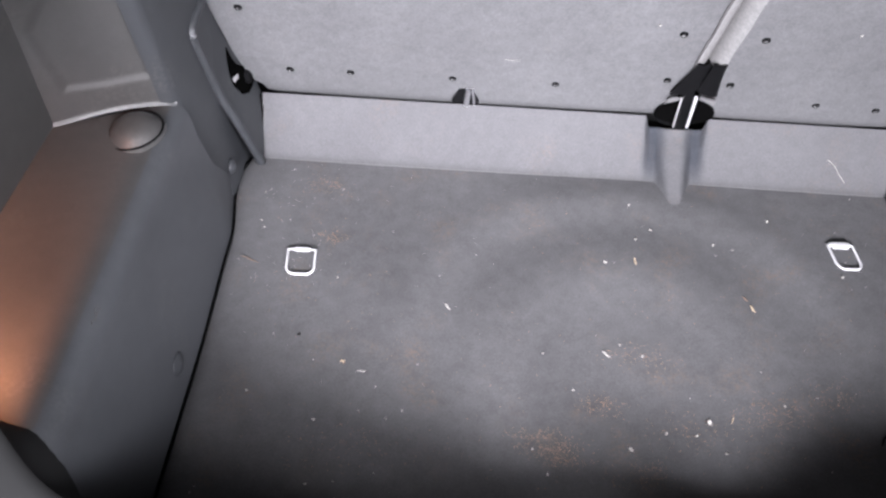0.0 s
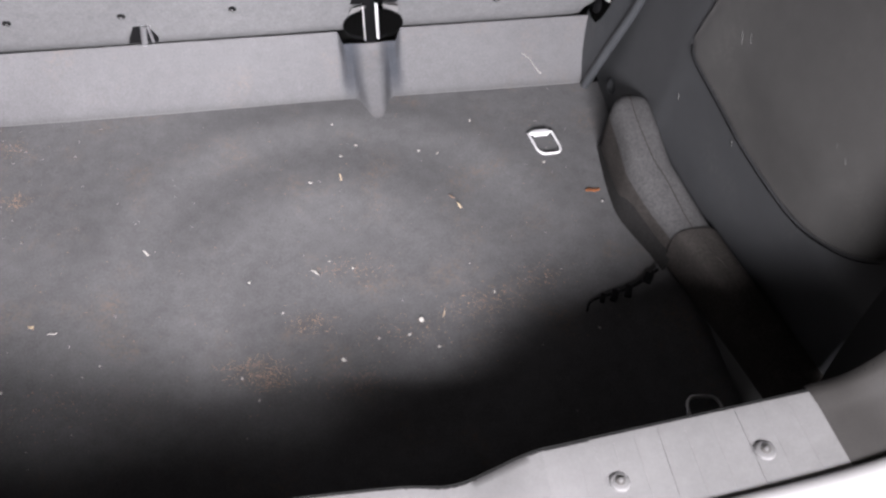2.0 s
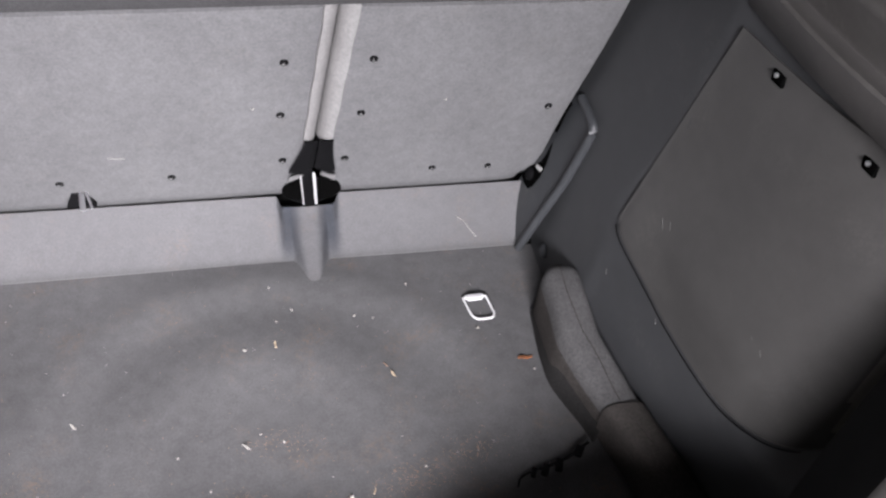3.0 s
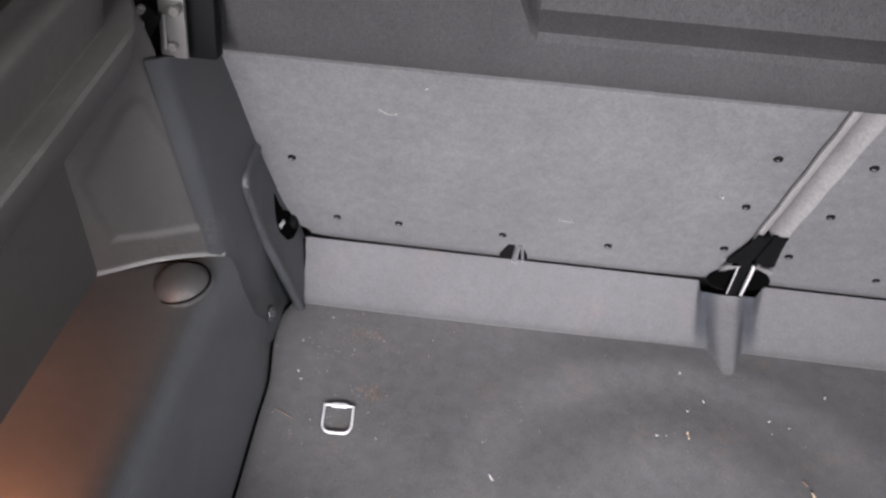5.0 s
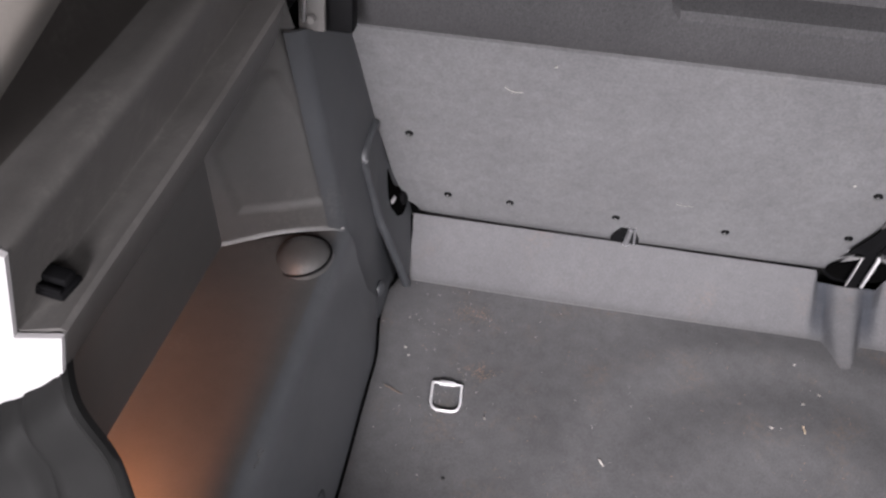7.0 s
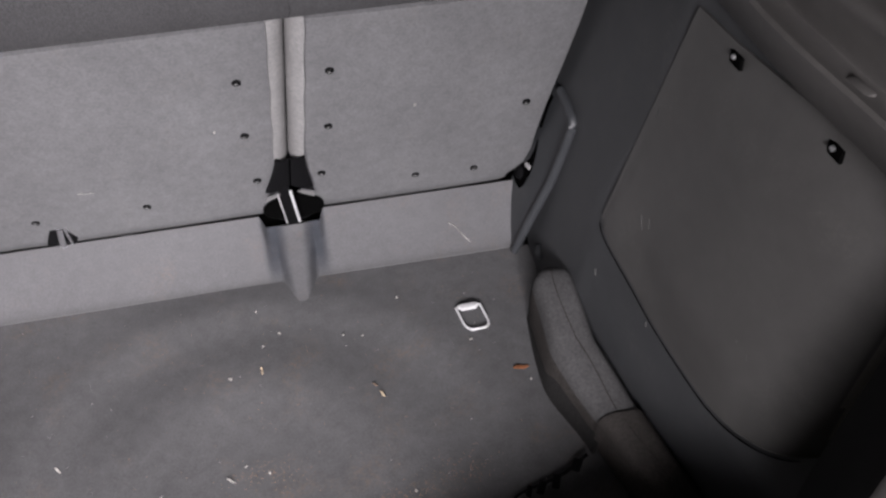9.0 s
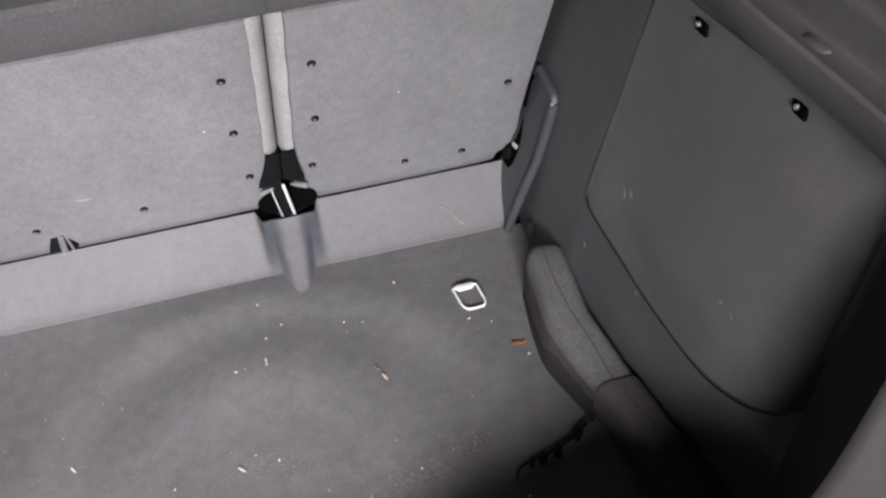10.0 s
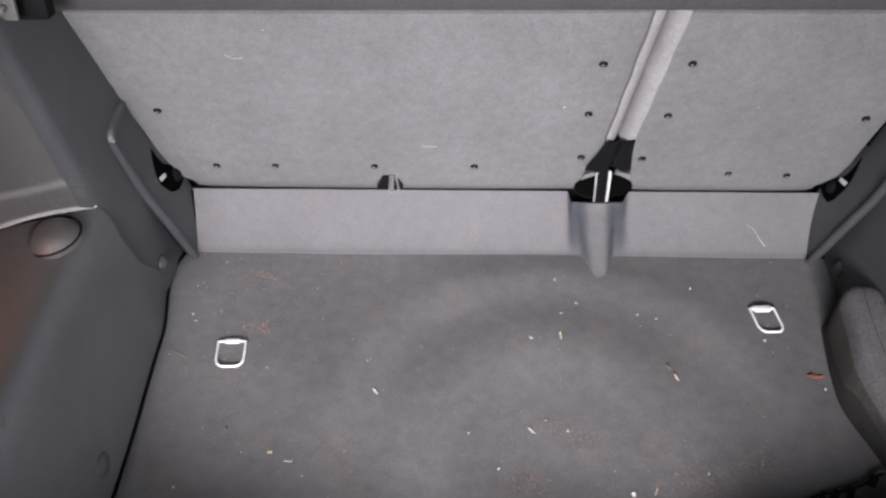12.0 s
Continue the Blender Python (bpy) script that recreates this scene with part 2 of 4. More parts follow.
def sample(points, n):
    """n points evenly along a rounded line through points."""
    pts = [Vector(p) for p in points]
    pts = [2 * pts[0] - pts[1]] + pts + [2 * pts[-1] - pts[-2]]
    out = []
    spans = len(pts) - 3
    for i in range(n):
        u = i / (n - 1) * spans
        k = min(int(u), spans - 1)
        t = u - k
        a, b, c, d = pts[k:k + 4]
        out.append(0.5 * ((2 * b) + (c - a) * t + (2 * a - 5 * b + 4 * c - d) * t * t + (3 * b - a - 3 * c + d) * t ** 3))
    return out


# ---- the boot floor ----
RAMP_Y = 0.152


def floor_height(x, y):
    """Slight waves of the carpet over the spare wheel well."""
    r = math.hypot(x - 0.06, (y + 0.20) * 1.05)
    h = 0.004 * math.exp(-((r - 0.16) / 0.05) ** 2) - 0.0032 * math.exp(-((r - 0.26) / 0.042) ** 2)
    h += 0.003 * math.exp(-((r - 0.33) / 0.04) ** 2)
    h += 0.0025 * math.sin(x * 9 + 1) * math.sin(y * 11)
    return h * smooth_step(0.17, 0.08, y) * smooth_step(0.53, 0.45, abs(x))


def carpet_left(y):
    """The left edge of the carpet, which follows the trim."""
    return -0.516 - 0.005 * smooth_step(-0.25, -0.05, y) - 0.016 * smooth_step(-0.04, 0.08, y) + 0.010 * smooth_step(0.11, 0.15, y)


rows = []
for j in range(73):
    y = -0.57 + j * (RAMP_Y + 0.57) / 72
    left = carpet_left(y)
    rows.append([(left + i * (0.515 - left) / 100, y, floor_height(left + i * (0.515 - left) / 100, y) - (0.004 if i in (0, 100) else 0)) for i in range(101)])
floor = part("floor", loft(rows, 0.012), FLOOR_CARPET, label="dark grey boot carpet with dust and straw")
tagged(floor, category="carpet", kind="structure")

# sloped carpet up to the seat, with the moulded channel at the seat split
rows = []
COLS = [-0.516 + 0.003422 * k for k in range(176)] + [0.0865 + 0.0007 * k for k in range(159)] + [0.198 + 0.00367 * k for k in range(81)]
NV = 110
for x in COLS:
    dx = abs(x - 0.141)
    row = []
    for j in range(NV + 1):
        v = j / NV
        if v < 0.3:
            p = Vector((x, 0.085 + v / 0.3 * 0.06, 0.0015 - 0.0075 * smooth_step(0.30, 0.26, v)))
        else:
            s = (v - 0.3) / 0.7
            p = Vector((x, 0.145 + 0.066 * s + 0.004 * math.sin(math.pi * s), 0.0015 + 0.077 * (s ** 1.22)))
        mouth = smooth_step(0.050, 0.040, dx) * smooth_step(0.62, 1.02, v)
        p += Vector((0, -0.003, -0.022)) * mouth
        valley = 0.006 * smooth_step(0.012, 0.030, dx) * smooth_step(0.048, 0.036, dx) * smooth_step(0.3, 0.6, v)
        p += Vector((0, 0.81, -0.58)) * valley
        q = Vector((x, 0.036 + 0.170 * v, -0.004 + 0.058 * v ** 1.85 - 0.006 * (dx / 0.016) ** 2 * smooth_step(0.6, 0.1, v)))
        row.append(p.lerp(q, smooth_step(0.030, 0.006, dx) * (1 - 0.75 * smooth_step(0.45, 0.95, v))))
    rows.append(row)
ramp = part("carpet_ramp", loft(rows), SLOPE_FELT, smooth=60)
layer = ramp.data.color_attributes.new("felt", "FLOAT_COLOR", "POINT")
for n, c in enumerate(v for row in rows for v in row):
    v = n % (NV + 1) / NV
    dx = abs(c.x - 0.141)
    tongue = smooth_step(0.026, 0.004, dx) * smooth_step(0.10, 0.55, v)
    # shade of the channel's two flanks, put into the green of the layer
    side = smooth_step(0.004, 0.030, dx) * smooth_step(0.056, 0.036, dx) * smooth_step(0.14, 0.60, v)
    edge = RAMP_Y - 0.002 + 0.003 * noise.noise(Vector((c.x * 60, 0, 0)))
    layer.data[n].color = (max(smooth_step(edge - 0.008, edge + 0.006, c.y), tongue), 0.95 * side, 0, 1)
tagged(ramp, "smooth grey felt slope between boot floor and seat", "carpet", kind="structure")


# black sheets laid in for the shade in the gaps round the carpet
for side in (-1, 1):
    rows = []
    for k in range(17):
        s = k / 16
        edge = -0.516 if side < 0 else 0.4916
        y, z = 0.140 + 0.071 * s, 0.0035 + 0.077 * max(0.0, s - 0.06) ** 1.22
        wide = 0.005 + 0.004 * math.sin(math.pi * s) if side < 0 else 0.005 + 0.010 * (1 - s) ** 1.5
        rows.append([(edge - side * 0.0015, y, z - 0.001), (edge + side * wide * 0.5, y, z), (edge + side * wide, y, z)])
    tagged(part("gap_left" if side < 0 else "gap_right", loft(rows, 0.002), VOID), "black sheet for the shaded gap beside the felt slope", "gap", kind="structure")
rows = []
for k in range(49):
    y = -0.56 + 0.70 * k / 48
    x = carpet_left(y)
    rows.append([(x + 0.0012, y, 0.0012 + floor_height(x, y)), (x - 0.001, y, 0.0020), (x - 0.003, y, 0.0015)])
tagged(part("gap_floor", loft(rows, 0.002), VOID), "black sheet for the shaded gap between carpet and side trim", "gap", kind="structure")


# ---- seat backs ----
K = 0.3373


def on_seat(x, z, off=0.0):
    """A point on the back of the rear seats, off metres proud of it."""
    return Vector((x, 0.2422 - K * z - off * 0.9475, z - off * 0.3196))


SEAT_TURN = Matrix.Rotation(math.atan(K), 4, "X")


def split_x(z):
    return 0.1548 + (z - 0.221) * 0.0985


def seat_side(z, side):
    """The outer edge of the seat board, cut back at the foot."""
    x = 0.576 - 0.036 * smooth_step(0.52, 0.12, z) - 0.030 * smooth_step(0.125, 0.09, z)
    return -x if side < 0 else x - 0.03


def seat(side, label):
    root = thing("rear_seat", label, "car seat", (0.5 * side * 0.4, 0.24, 0.05), "rear seat backs")
    inv = Matrix.Translation(-Vector(root.location))
    z_rows = [0.0665, 0.068, 0.071, 0.076, 0.0825, 0.090, 0.098] + [0.105 + 0.0195 * k for k in range(20)]
    rows = []
    for z in z_rows:
        a, b = (seat_side(z, -1), split_x(z) - 0.017) if side < 0 else (split_x(z) + 0.017, seat_side(z, 1))
        round_foot = 0.011 * (max(0.0, 0.106 - z) / 0.0395) ** 2.2
        rows.append([on_seat(a + (b - a) * k / 40, z, 0.004 * math.sin(math.pi * k / 40) ** 0.3 - round_foot) for k in range(41)])
    part("board", turned(loft(rows, 0.014), inv), SEAT_CARPET, root, "grey carpeted back board")
    # cloth upper end that rolls over forwards
    rows = []
    n = 90
    for k in range(n + 1):
        a, b = (-0.585, split_x(0.55) - 0.0002) if side < 0 else (split_x(0.55) + 0.0002, 0.555)
        x = a + (b - a) * k / n
        high = max(smooth_step(-0.200, -0.228, x), smooth_step(0.246, 0.272, x) * 0.62)
        low = [(0.4835, 0.0), (0.4895, 0.011), (0.50, 0.014), (0.53, 0.013), (0.549, 0.010), (0.555, 0.003), (0.554, -0.010), (0.551, -0.034), (0.556, -0.040), (0.62, -0.062), (0.68, -0.09)]
        tall = [(0.4835, 0.0), (0.4895, 0.011), (0.50, 0.014), (0.54, 0.013), (0.612, 0.010), (0.619, 0.002), (0.623, -0.012), (0.623, -0.04), (0.62, -0.06), (0.615, -0.10), (0.595, -0.16)]
        rows.append([on_seat(x, z0 + (z1 - z0) * high, a0 + (a1 - a0) * high) for (z0, a0), (z1, a1) in zip(low, tall)])
    part("cushion", turned(loft(rows, 0.02), inv), SEAT_FABRIC, root, "dark ribbed cloth seat top")
    # body of the seat in front of the board
    a, b = (-0.57, 0.14) if side < 0 else (0.165, 0.53)
    part("foam_body", turned(turned(block(a, 0.03, 0.09, b, 0.12, 0.54, 0.012), Matrix.Translation((0, 0.2422, 0)) @ SEAT_TURN), inv), SEAT_FABRIC, root)
    # pale edge binding that rolls over into the split
    rows = []
    for k in range(25):
        u = k / 24
        z = 0.211 + u * (0.4845 - 0.211)
        outer = 0.0200 + 0.0008 * u + 0.0006 * math.sin(k * 0.9 + side)
        rows.append([on_seat(split_x(z) + side * (0.0006 + outer * (1 - math.cos(a)) if q else outer + 0.0010), z, -0.018 + 0.0265 * math.sin(a) if q else 0.0035)
                     for q, a in ([(1, math.pi / 2 * i / 8) for i in range(9)] + [(0, 0.0)])])
    part("edge_binding", turned(loft(rows, 0.003), inv), WEBBING, root, "pale grey edge strip")
    # black cloth end of the binding
    s = side
    rows = []
    for k in range(9):
        u = k / 8
        z = 0.228 - 0.072 * u
        inner, outer = split_x(z) + s * 0.001, split_x(z) + s * (0.021 + (0.016 if s < 0 else 0.012) * u ** 1.5)
        rows.append([on_seat(inner + (outer - inner) * q, z + (0.008 * (1 - q) - 0.004 * q if u > 0.9 else 0), 0.012 + 0.004 * math.sin(math.pi * q)) for q in (0, 0.2, 0.5, 0.8, 1)])
    part("binding_end", turned(loft(rows, 0.003), inv), BLACK, root, "black cloth end tab")
    corners = ((0.014, 0.151), (0.034, 0.147), (0.040, 0.133), (0.020, 0.146)) if s < 0 else ((0.010, 0.153), (0.034, 0.147), (0.033, 0.134), (0.017, 0.146))
    a, b, c, d = (on_seat(split_x(0.15) + s * q, z, 0.0172) for q, z in corners)
    rows = [[a.lerp(b, t).lerp(d.lerp(c, t), v) for t in (0, 0.35, 0.7, 1)] for v in (0, 0.5, 1)]
    part("end_lining", turned(loft(rows, 0.002), inv), SILL_PLASTIC, root, "pale lining of the end tab")
    return root, inv


seat_left, inv_left = seat(-1, "wide folded-up rear seat back with grey carpet board")
seat_right, inv_right = seat(1, "narrow folded-up rear seat back with grey carpet board")


def screw(x, z, root, inv):
    at = Matrix.Translation(on_seat(x, z, 0.0035)) @ SEAT_TURN @ Matrix.Rotation(radians(90), 4, "X")
    head = part("screw", turned(turned(disc(0.0058, 0.0022, 14, 0.0052), at), inv), BLACK, root, "black screw head")
    # pale cross set off centre, the glint of the head painted in
    glint_slot = joined(block(-0.0026, -0.0004, 0.0019, 0.0026, 0.0004, 0.0024, 0), block(-0.0004, -0.0026, 0.0019, 0.0004, 0.0026, 0.0024, 0))
    part("glint_slot", turned(turned(glint_slot, at @ Matrix.Translation((-0.0006, -0.0008, 0)) @ Matrix.Rotation(x * 40, 4, "Z")), inv), WEBBING, head, "pale cross slot that stands for the screw's glint")


for x, z in ((0.110, 0.385), (0.103, 0.280), (0.104, 0.174), (-0.057, 0.148), (-0.212, 0.147), (-0.367, 0.147), (-0.460, 0.146), (-0.508, 0.284)):
    screw(x, z, seat_left, inv_left)
for x, z in ((0.224, 0.386), (0.214, 0.277), (0.196, 0.171), (0.334, 0.133), (0.424, 0.129), (0.488, 0.272)):
    screw(x, z, seat_right, inv_right)

# ---- seat split hardware ----
buckle = thing("seat_buckle", "black buckle stalk with two bright metal bars", "buckle", (0.147, 0.215, 0.05))
inv = Matrix.Translation(-Vector(buckle.location))
part("housing", turned(solid([[(0.145 + r * math.cos(a), y, 0.075 + r * 0.85 * math.sin(a)) for a in (2 * math.pi * k / 20 for k in range(20))] for r, y in ((0.030, 0.228), (0.040, 0.232), (0.044, 0.245), (0.040, 0.30))]), inv), BLACK, buckle)
part("bar", turned(turned(block(-0.0020, -0.003, -0.037, 0.0020, 0.003, 0.046, 0.001), Matrix.Translation((0.1508, 0.180, 0.112)) @ Matrix.Rotation(radians(-3.4), 4, "Y") @ Matrix.Rotation(radians(18), 4, "X")), inv), ZINC, buckle, "bright metal bar")
part("bar", turned(turned(block(-0.0008, -0.002, -0.035, 0.0008, 0.002, 0.045, 0.0005), Matrix.Translation((0.1318, 0.186, 0.104)) @ Matrix.Rotation(radians(-3.4), 4, "Y") @ Matrix.Rotation(radians(18), 4, "X")), inv), ZINC, buckle, "bright metal bar")
part("stalk", turned(turned(block(-0.0085, -0.003, -0.05, 0.008, 0.004, 0.055, 0.002), Matrix.Translation((0.1418, 0.192, 0.108)) @ Matrix.Rotation(radians(-3.4), 4, "Y") @ Matrix.Rotation(radians(18), 4, "X")), inv), BLACK, buckle)

part("recess", turned(loft([[on_seat(0.147 + 0.046 * r * math.cos(a), 0.094 + (0.036 if a < math.pi else 0.028) * r * math.sin(a), 0.0052 + 0.002 * r) for a in (math.pi * k / 16 for k in range(33))] for r in (0.05, 0.4, 0.75, 1.0)], 0.002), inv), VOID, buckle, "black rounded cut-out")

# small anchor loop at the foot of the wide seat
anchor = thing("child_seat_anchor", "black bracket with bright loop below the seat", "anchor", (-0.192, 0.20, 0.09))
inv = Matrix.Translation(-Vector(anchor.location))
part("bracket", turned(solid([[(-0.192 + sx * w, y, z) for sx, y in ((-1, 0.197), (1, 0.197), (1, 0.215), (-1, 0.215))] for w, z in ((0.021, 0.0925), (0.019, 0.100), (0.011, 0.118), (0.010, 0.122))]), inv), BLACK, anchor)
part("loop", turned(tube([(-0.190, 0.195, 0.0925), (-0.189, 0.193, 0.105), (-0.187, 0.194, 0.121)], 0.0042, 10), inv), CHROME, anchor, "bright metal loop")
part("loop", turned(tube([(-0.178, 0.197, 0.0925), (-0.179, 0.196, 0.105), (-0.181, 0.197, 0.121)], 0.0018, 8), inv), CHROME, anchor, "bright metal loop")

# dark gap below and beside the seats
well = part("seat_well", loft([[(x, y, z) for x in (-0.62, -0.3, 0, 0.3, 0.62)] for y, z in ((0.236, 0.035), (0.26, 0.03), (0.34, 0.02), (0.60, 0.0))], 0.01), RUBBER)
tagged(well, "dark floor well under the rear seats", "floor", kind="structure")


# ---- side trim ----
def wall_x(z, side):
    return -(0.536 + 0.068 * z) if side < 0 else 0.50 + 0.13 * z


def tip_plate(side):
    """The raised guard plate beside the seat, with its bent rib."""
    root = thing("guard_plate", "dark plastic guard plate with a raised bent rib", "trim", (wall_x(0.15, side), 0.16, 0.15), "guard plates beside the seat")
    inv = Matrix.Translation(-Vector(root.location))
    s = side
    x = lambda z, y: wall_x(z, side) - s * (0.003 + 0.022 * smooth_step(0.24, 0.0, z) * smooth_step(0.06, 0.13, y))
    top, bend = (0.297, 0.0655) if s < 0 else (0.284, 0.0725)
    rows = []
    for k in range(25):
        z = top * k / 24
        y0 = 0.128 - (0.128 - bend) * (z / top)
        y1 = 0.218 - 0.030 * smooth_step(0.15, top, z)
        if z > top - 0.010:
            y0 += (z - top + 0.010) * 0.6
        rows.append([(x(z, y0 + (y1 - y0) * q), y0 + (y1 - y0) * q, z) for q in (0, 0.08, 0.2, 0.4, 0.6, 0.8, 1)])
    part("plate", turned(loft(rows, 0.006), inv), TRIM_PLASTIC, root)
    line = [(x(z, y) - s * 0.001, y, z) for y, z in [(0.129 - (0.129 - bend) * q, 0.004 + (top - 0.014) * q) for q in (0, 0.3, 0.6, 0.88, 1)] + [(bend + 0.006, top - 0.002), (bend + 0.035, top + 0.003), (bend + 0.066, top + 0.004)]]
    fine = []
    for a, b in zip(line, line[1:]):
        fine += [Vector(a).lerp(Vector(b), t) for t in (0, 0.25, 0.5, 0.75)]
    fine.append(Vector(line[-1]))
    part("rib", turned(tube(fine, 0.0068, 12), inv), TRIM_PLASTIC, root, "raised plastic rib")
    gap = [(0.163, 0.199), (0.151, 0.182), (0.142, 0.165), (0.141, 0.145), (0.156, 0.118), (0.176, 0.105), (0.196, 0.102), (0.216, 0.104), (0.210, 0.126), (0.190, 0.146), (0.175, 0.160), (0.168, 0.177)]
    if s > 0:
        gap = [(max(y, 0.5 * y + 0.092), z - 0.018) for y, z in gap]
    face = lambda y, z, d: (x(z, y) - s * d, y, z)
    part("fixing_gap", turned(solid([[face(y, z, d) for y, z in gap] for d in (-0.002, 0.0012)]), inv), VOID, root, "black gap at the seat foot")
    crack = [(0.160, 0.262), (0.169, 0.240), (0.172, 0.222), (0.175, 0.200), (0.183, 0.198), (0.180, 0.220), (0.177, 0.240), (0.168, 0.262)]
    part("edge_gap", turned(solid([[face(y, z, d) for y, z in crack] for d in (-0.002, 0.0012)]), inv), VOID, root, "black gap at the seat edge")
    part("fixing_bolt", turned(turned(disc(0.011, 0.006, 16, 0.009, 0.002), Matrix.Translation(face(0.192, 0.124 if s < 0 else 0.108, 0.001)) @ Matrix.Rotation(-s * radians(70), 4, "Y")), inv), BLACK, root, "dark round fixing bolt")
    part("bright_tab", turned(solid([[face(y + (0.022 if s > 0 else 0), z - (0.018 if s > 0 else 0), d) for y, z in ((0.143, 0.157), (0.145, 0.149), (0.163, 0.144), (0.164, 0.150))] for d in (0.0, 0.002)]), inv), PALE_PLASTIC, root, "small bright metal tab")
    return root


tip_plate(-1)
tip_plate(1)


def stud(x, y, z, side, r):
    """A round trim stud on a side wall."""
    ob = part("trim_stud", turned(disc(r, 0.006, 20, r * 0.8, 0.003), Matrix.Translation((x, y, z)) @ Matrix.Rotation(-side * radians(90), 4, "Y")), TRIM_PLASTIC)
    return tagged(ob, "round dark plastic trim stud on the side wall", "trim stud", "trim studs")


stud(-0.5385, 0.068, 0.050, -1, 0.012)
stud(-0.5275, -0.286, 0.040, -1, 0.017)
stud(0.505, 0.092, 0.030, 1, 0.013)

# left wall: lower wall, rounded rim, tray floor
FRONT_A, FRONT_B = Vector((-0.560, -0.022, 0)), Vector((-0.7155, -0.1155, 0))
FD = (FRONT_B - FRONT_A).normalized()


def front_y(x):
    return FRONT_A.y + (x - FRONT_A.x) / FD.x * FD.y


rows = []
section = [(-0.519, -0.012), (-0.5215, 0.01), (-0.528, 0.06), (-0.535, 0.12), (-0.542, 0.185), (-0.5445, 0.212), (-0.548, 0.228), (-0.5545, 0.2385), (-0.5635, 0.2445), (-0.576, 0.248), (-0.605, 0.252), (-0.64, 0.257), (-0.68, 0.262), (-0.73, 0.268)]
for j in range(41):
    u = j / 40
    row = []
    for k, (x, z) in enumerate(section):
        end = front_y(x) if x < -0.560 else -0.016 + 0.075 * smooth_step(0.16, 0.02, z)
        y = -0.56 + u * (end + 0.56)
        row.append((x + (carpet_left(y) - 0.0015 + 0.519) * smooth_step(0.14, 0.0, z), y, z))
    rows.append(row)
bm = loft(rows, 0.004)
for f in bm.faces:
    if f.calc_center_median().x < -0.559:
        f.material_index = 1
tray = part("wall_left", bm, SIDE_PLASTIC, mats=(TRAY_PLASTIC,), smooth=50)
tagged(tray, "dark plastic side trim with an open storage tray", "side trim", kind="structure")

# left column between tray and seat
rows = []
for k in range(29):
    row = []
    for a, base, q, bulge in ((-0.020, -0.008, 1, 0), (-0.008, -0.003, 1, 0), (-0.002, 0.003, 1, 0), (0, 0.011, 1, 0), (0, 0.05, 1, 0.6), (0, 0.10, 0, 1), (0, 0.16, 0, 0.5), (0, 0.20, 0, 0), (-0.015, 0.23, 0, 0), (-0.03, 0.34, 0, 0)):
        top = min(0.540, 0.535 - 0.58 * (base - 0.012 * q))
        z = -0.012 + (top + 0.012) * k / 28
        y0 = -0.022 - 0.10 * max(0, z - 0.245) + 0.070 * smooth_step(0.16, 0.02, z)
        row.append((wall_x(z, -1) + a + 0.004 * bulge * smooth_step(0.0, 0.2, z), y0 * q + base, z))
    rows.append(row)
column = part("column_left", loft(rows, 0.004), TRIM_PLASTIC)
tagged(column, "dark grey plastic column between tray and seat", "side trim", kind="structure")

# front wall of the tray with its sunk panel
POLY = [(0.010, 0.284), (0.072, 0.294), (0.124, 0.299), (0.142, 0.398), (0.079, 0.487), (0.062, 0.497), (0.048, 0.492), (0.013, 0.396)]


def inside(u, z):
    """Distance inside the sunk panel's outline; negative outside."""
    best = 9.0
    for (a, b), (c, d) in zip(POLY, POLY[1:] + POLY[:1]):
        ex, ez = c - a, d - b
        l = math.hypot(ex, ez)
        best = min(best, (ex * (z - b) - ez * (u - a)) / l)
    return best


rows = []
for k in range(161):
    v = k / 160
    row = []
    for i in range(101):
        u0 = 0.041 * (max(0, v) ** 1.4) * 1.05 - 0.004
        u = u0 + i * (0.178 - u0) / 100
        z0 = 0.245 + 0.017 * math.sin(min(1, max(0, u) / 0.10) * math.pi / 2)
        z = z0 + v * (0.585 - z0)
        sink = 0.0036 * smooth_step(0.0, 0.015, inside(u, z))
        lip = 0.003 * smooth_step(0.0055, 0.0, z - z0)
        p = FRONT_A + FD * u
        nrm = Vector((-FD.y, FD.x, 0))
        if nrm.y > 0:
            nrm = -nrm
        lean = -0.02 * (z - 0.265)
        q = p + nrm * (lip - sink)
        row.append((q.x, q.y + lean, z))
    rows.append(row)
front = part("tray_front", loft(rows), TRAY_PLASTIC, smooth=40)
tagged(front, "grey plastic tray end with a sunk trapezoid panel", "side trim", kind="structure")

# speaker-like dome in the tray
dome = thing("dome_cap", "round domed plastic cap in the storage tray", "cap", (-0.591, -0.085, 0.2495))
prof = [(0.0385, -0.004), (0.0385, 0.001), (0.036, 0.0025), (0.035, 0.0015), (0.0335, 0.003), (0.029, 0.0085), (0.022, 0.014), (0.014, 0.0172), (0.006, 0.0185)]
bm = solid([[(r * math.cos(a), r * math.sin(a), z) for a in (2 * math.pi * k / 40 for k in range(40))] for r, z in prof])
part("cap", turned(bm, Matrix.Rotation(radians(-6), 4, "Y")), TRAY_PLASTIC, dome, smooth=50)
part("gap_ring", turned(tube([(0.0365 * math.cos(a), 0.0365 * math.sin(a), 0.0025) for a in (2 * math.pi * k / 40 for k in range(40))], 0.0014, 6, True), Matrix.Rotation(radians(-6), 4, "Y")), BLACK, dome)

# outer wall of the tray
rows = []
for k in range(13):
    v = k / 12
    z = 0.255 + v * 0.34
    rows.append([(-0.684 - 0.018 * u, -0.066 - 0.43 * u, z) for u in (0, 0.2, 0.4, 0.6, 0.8, 1)])
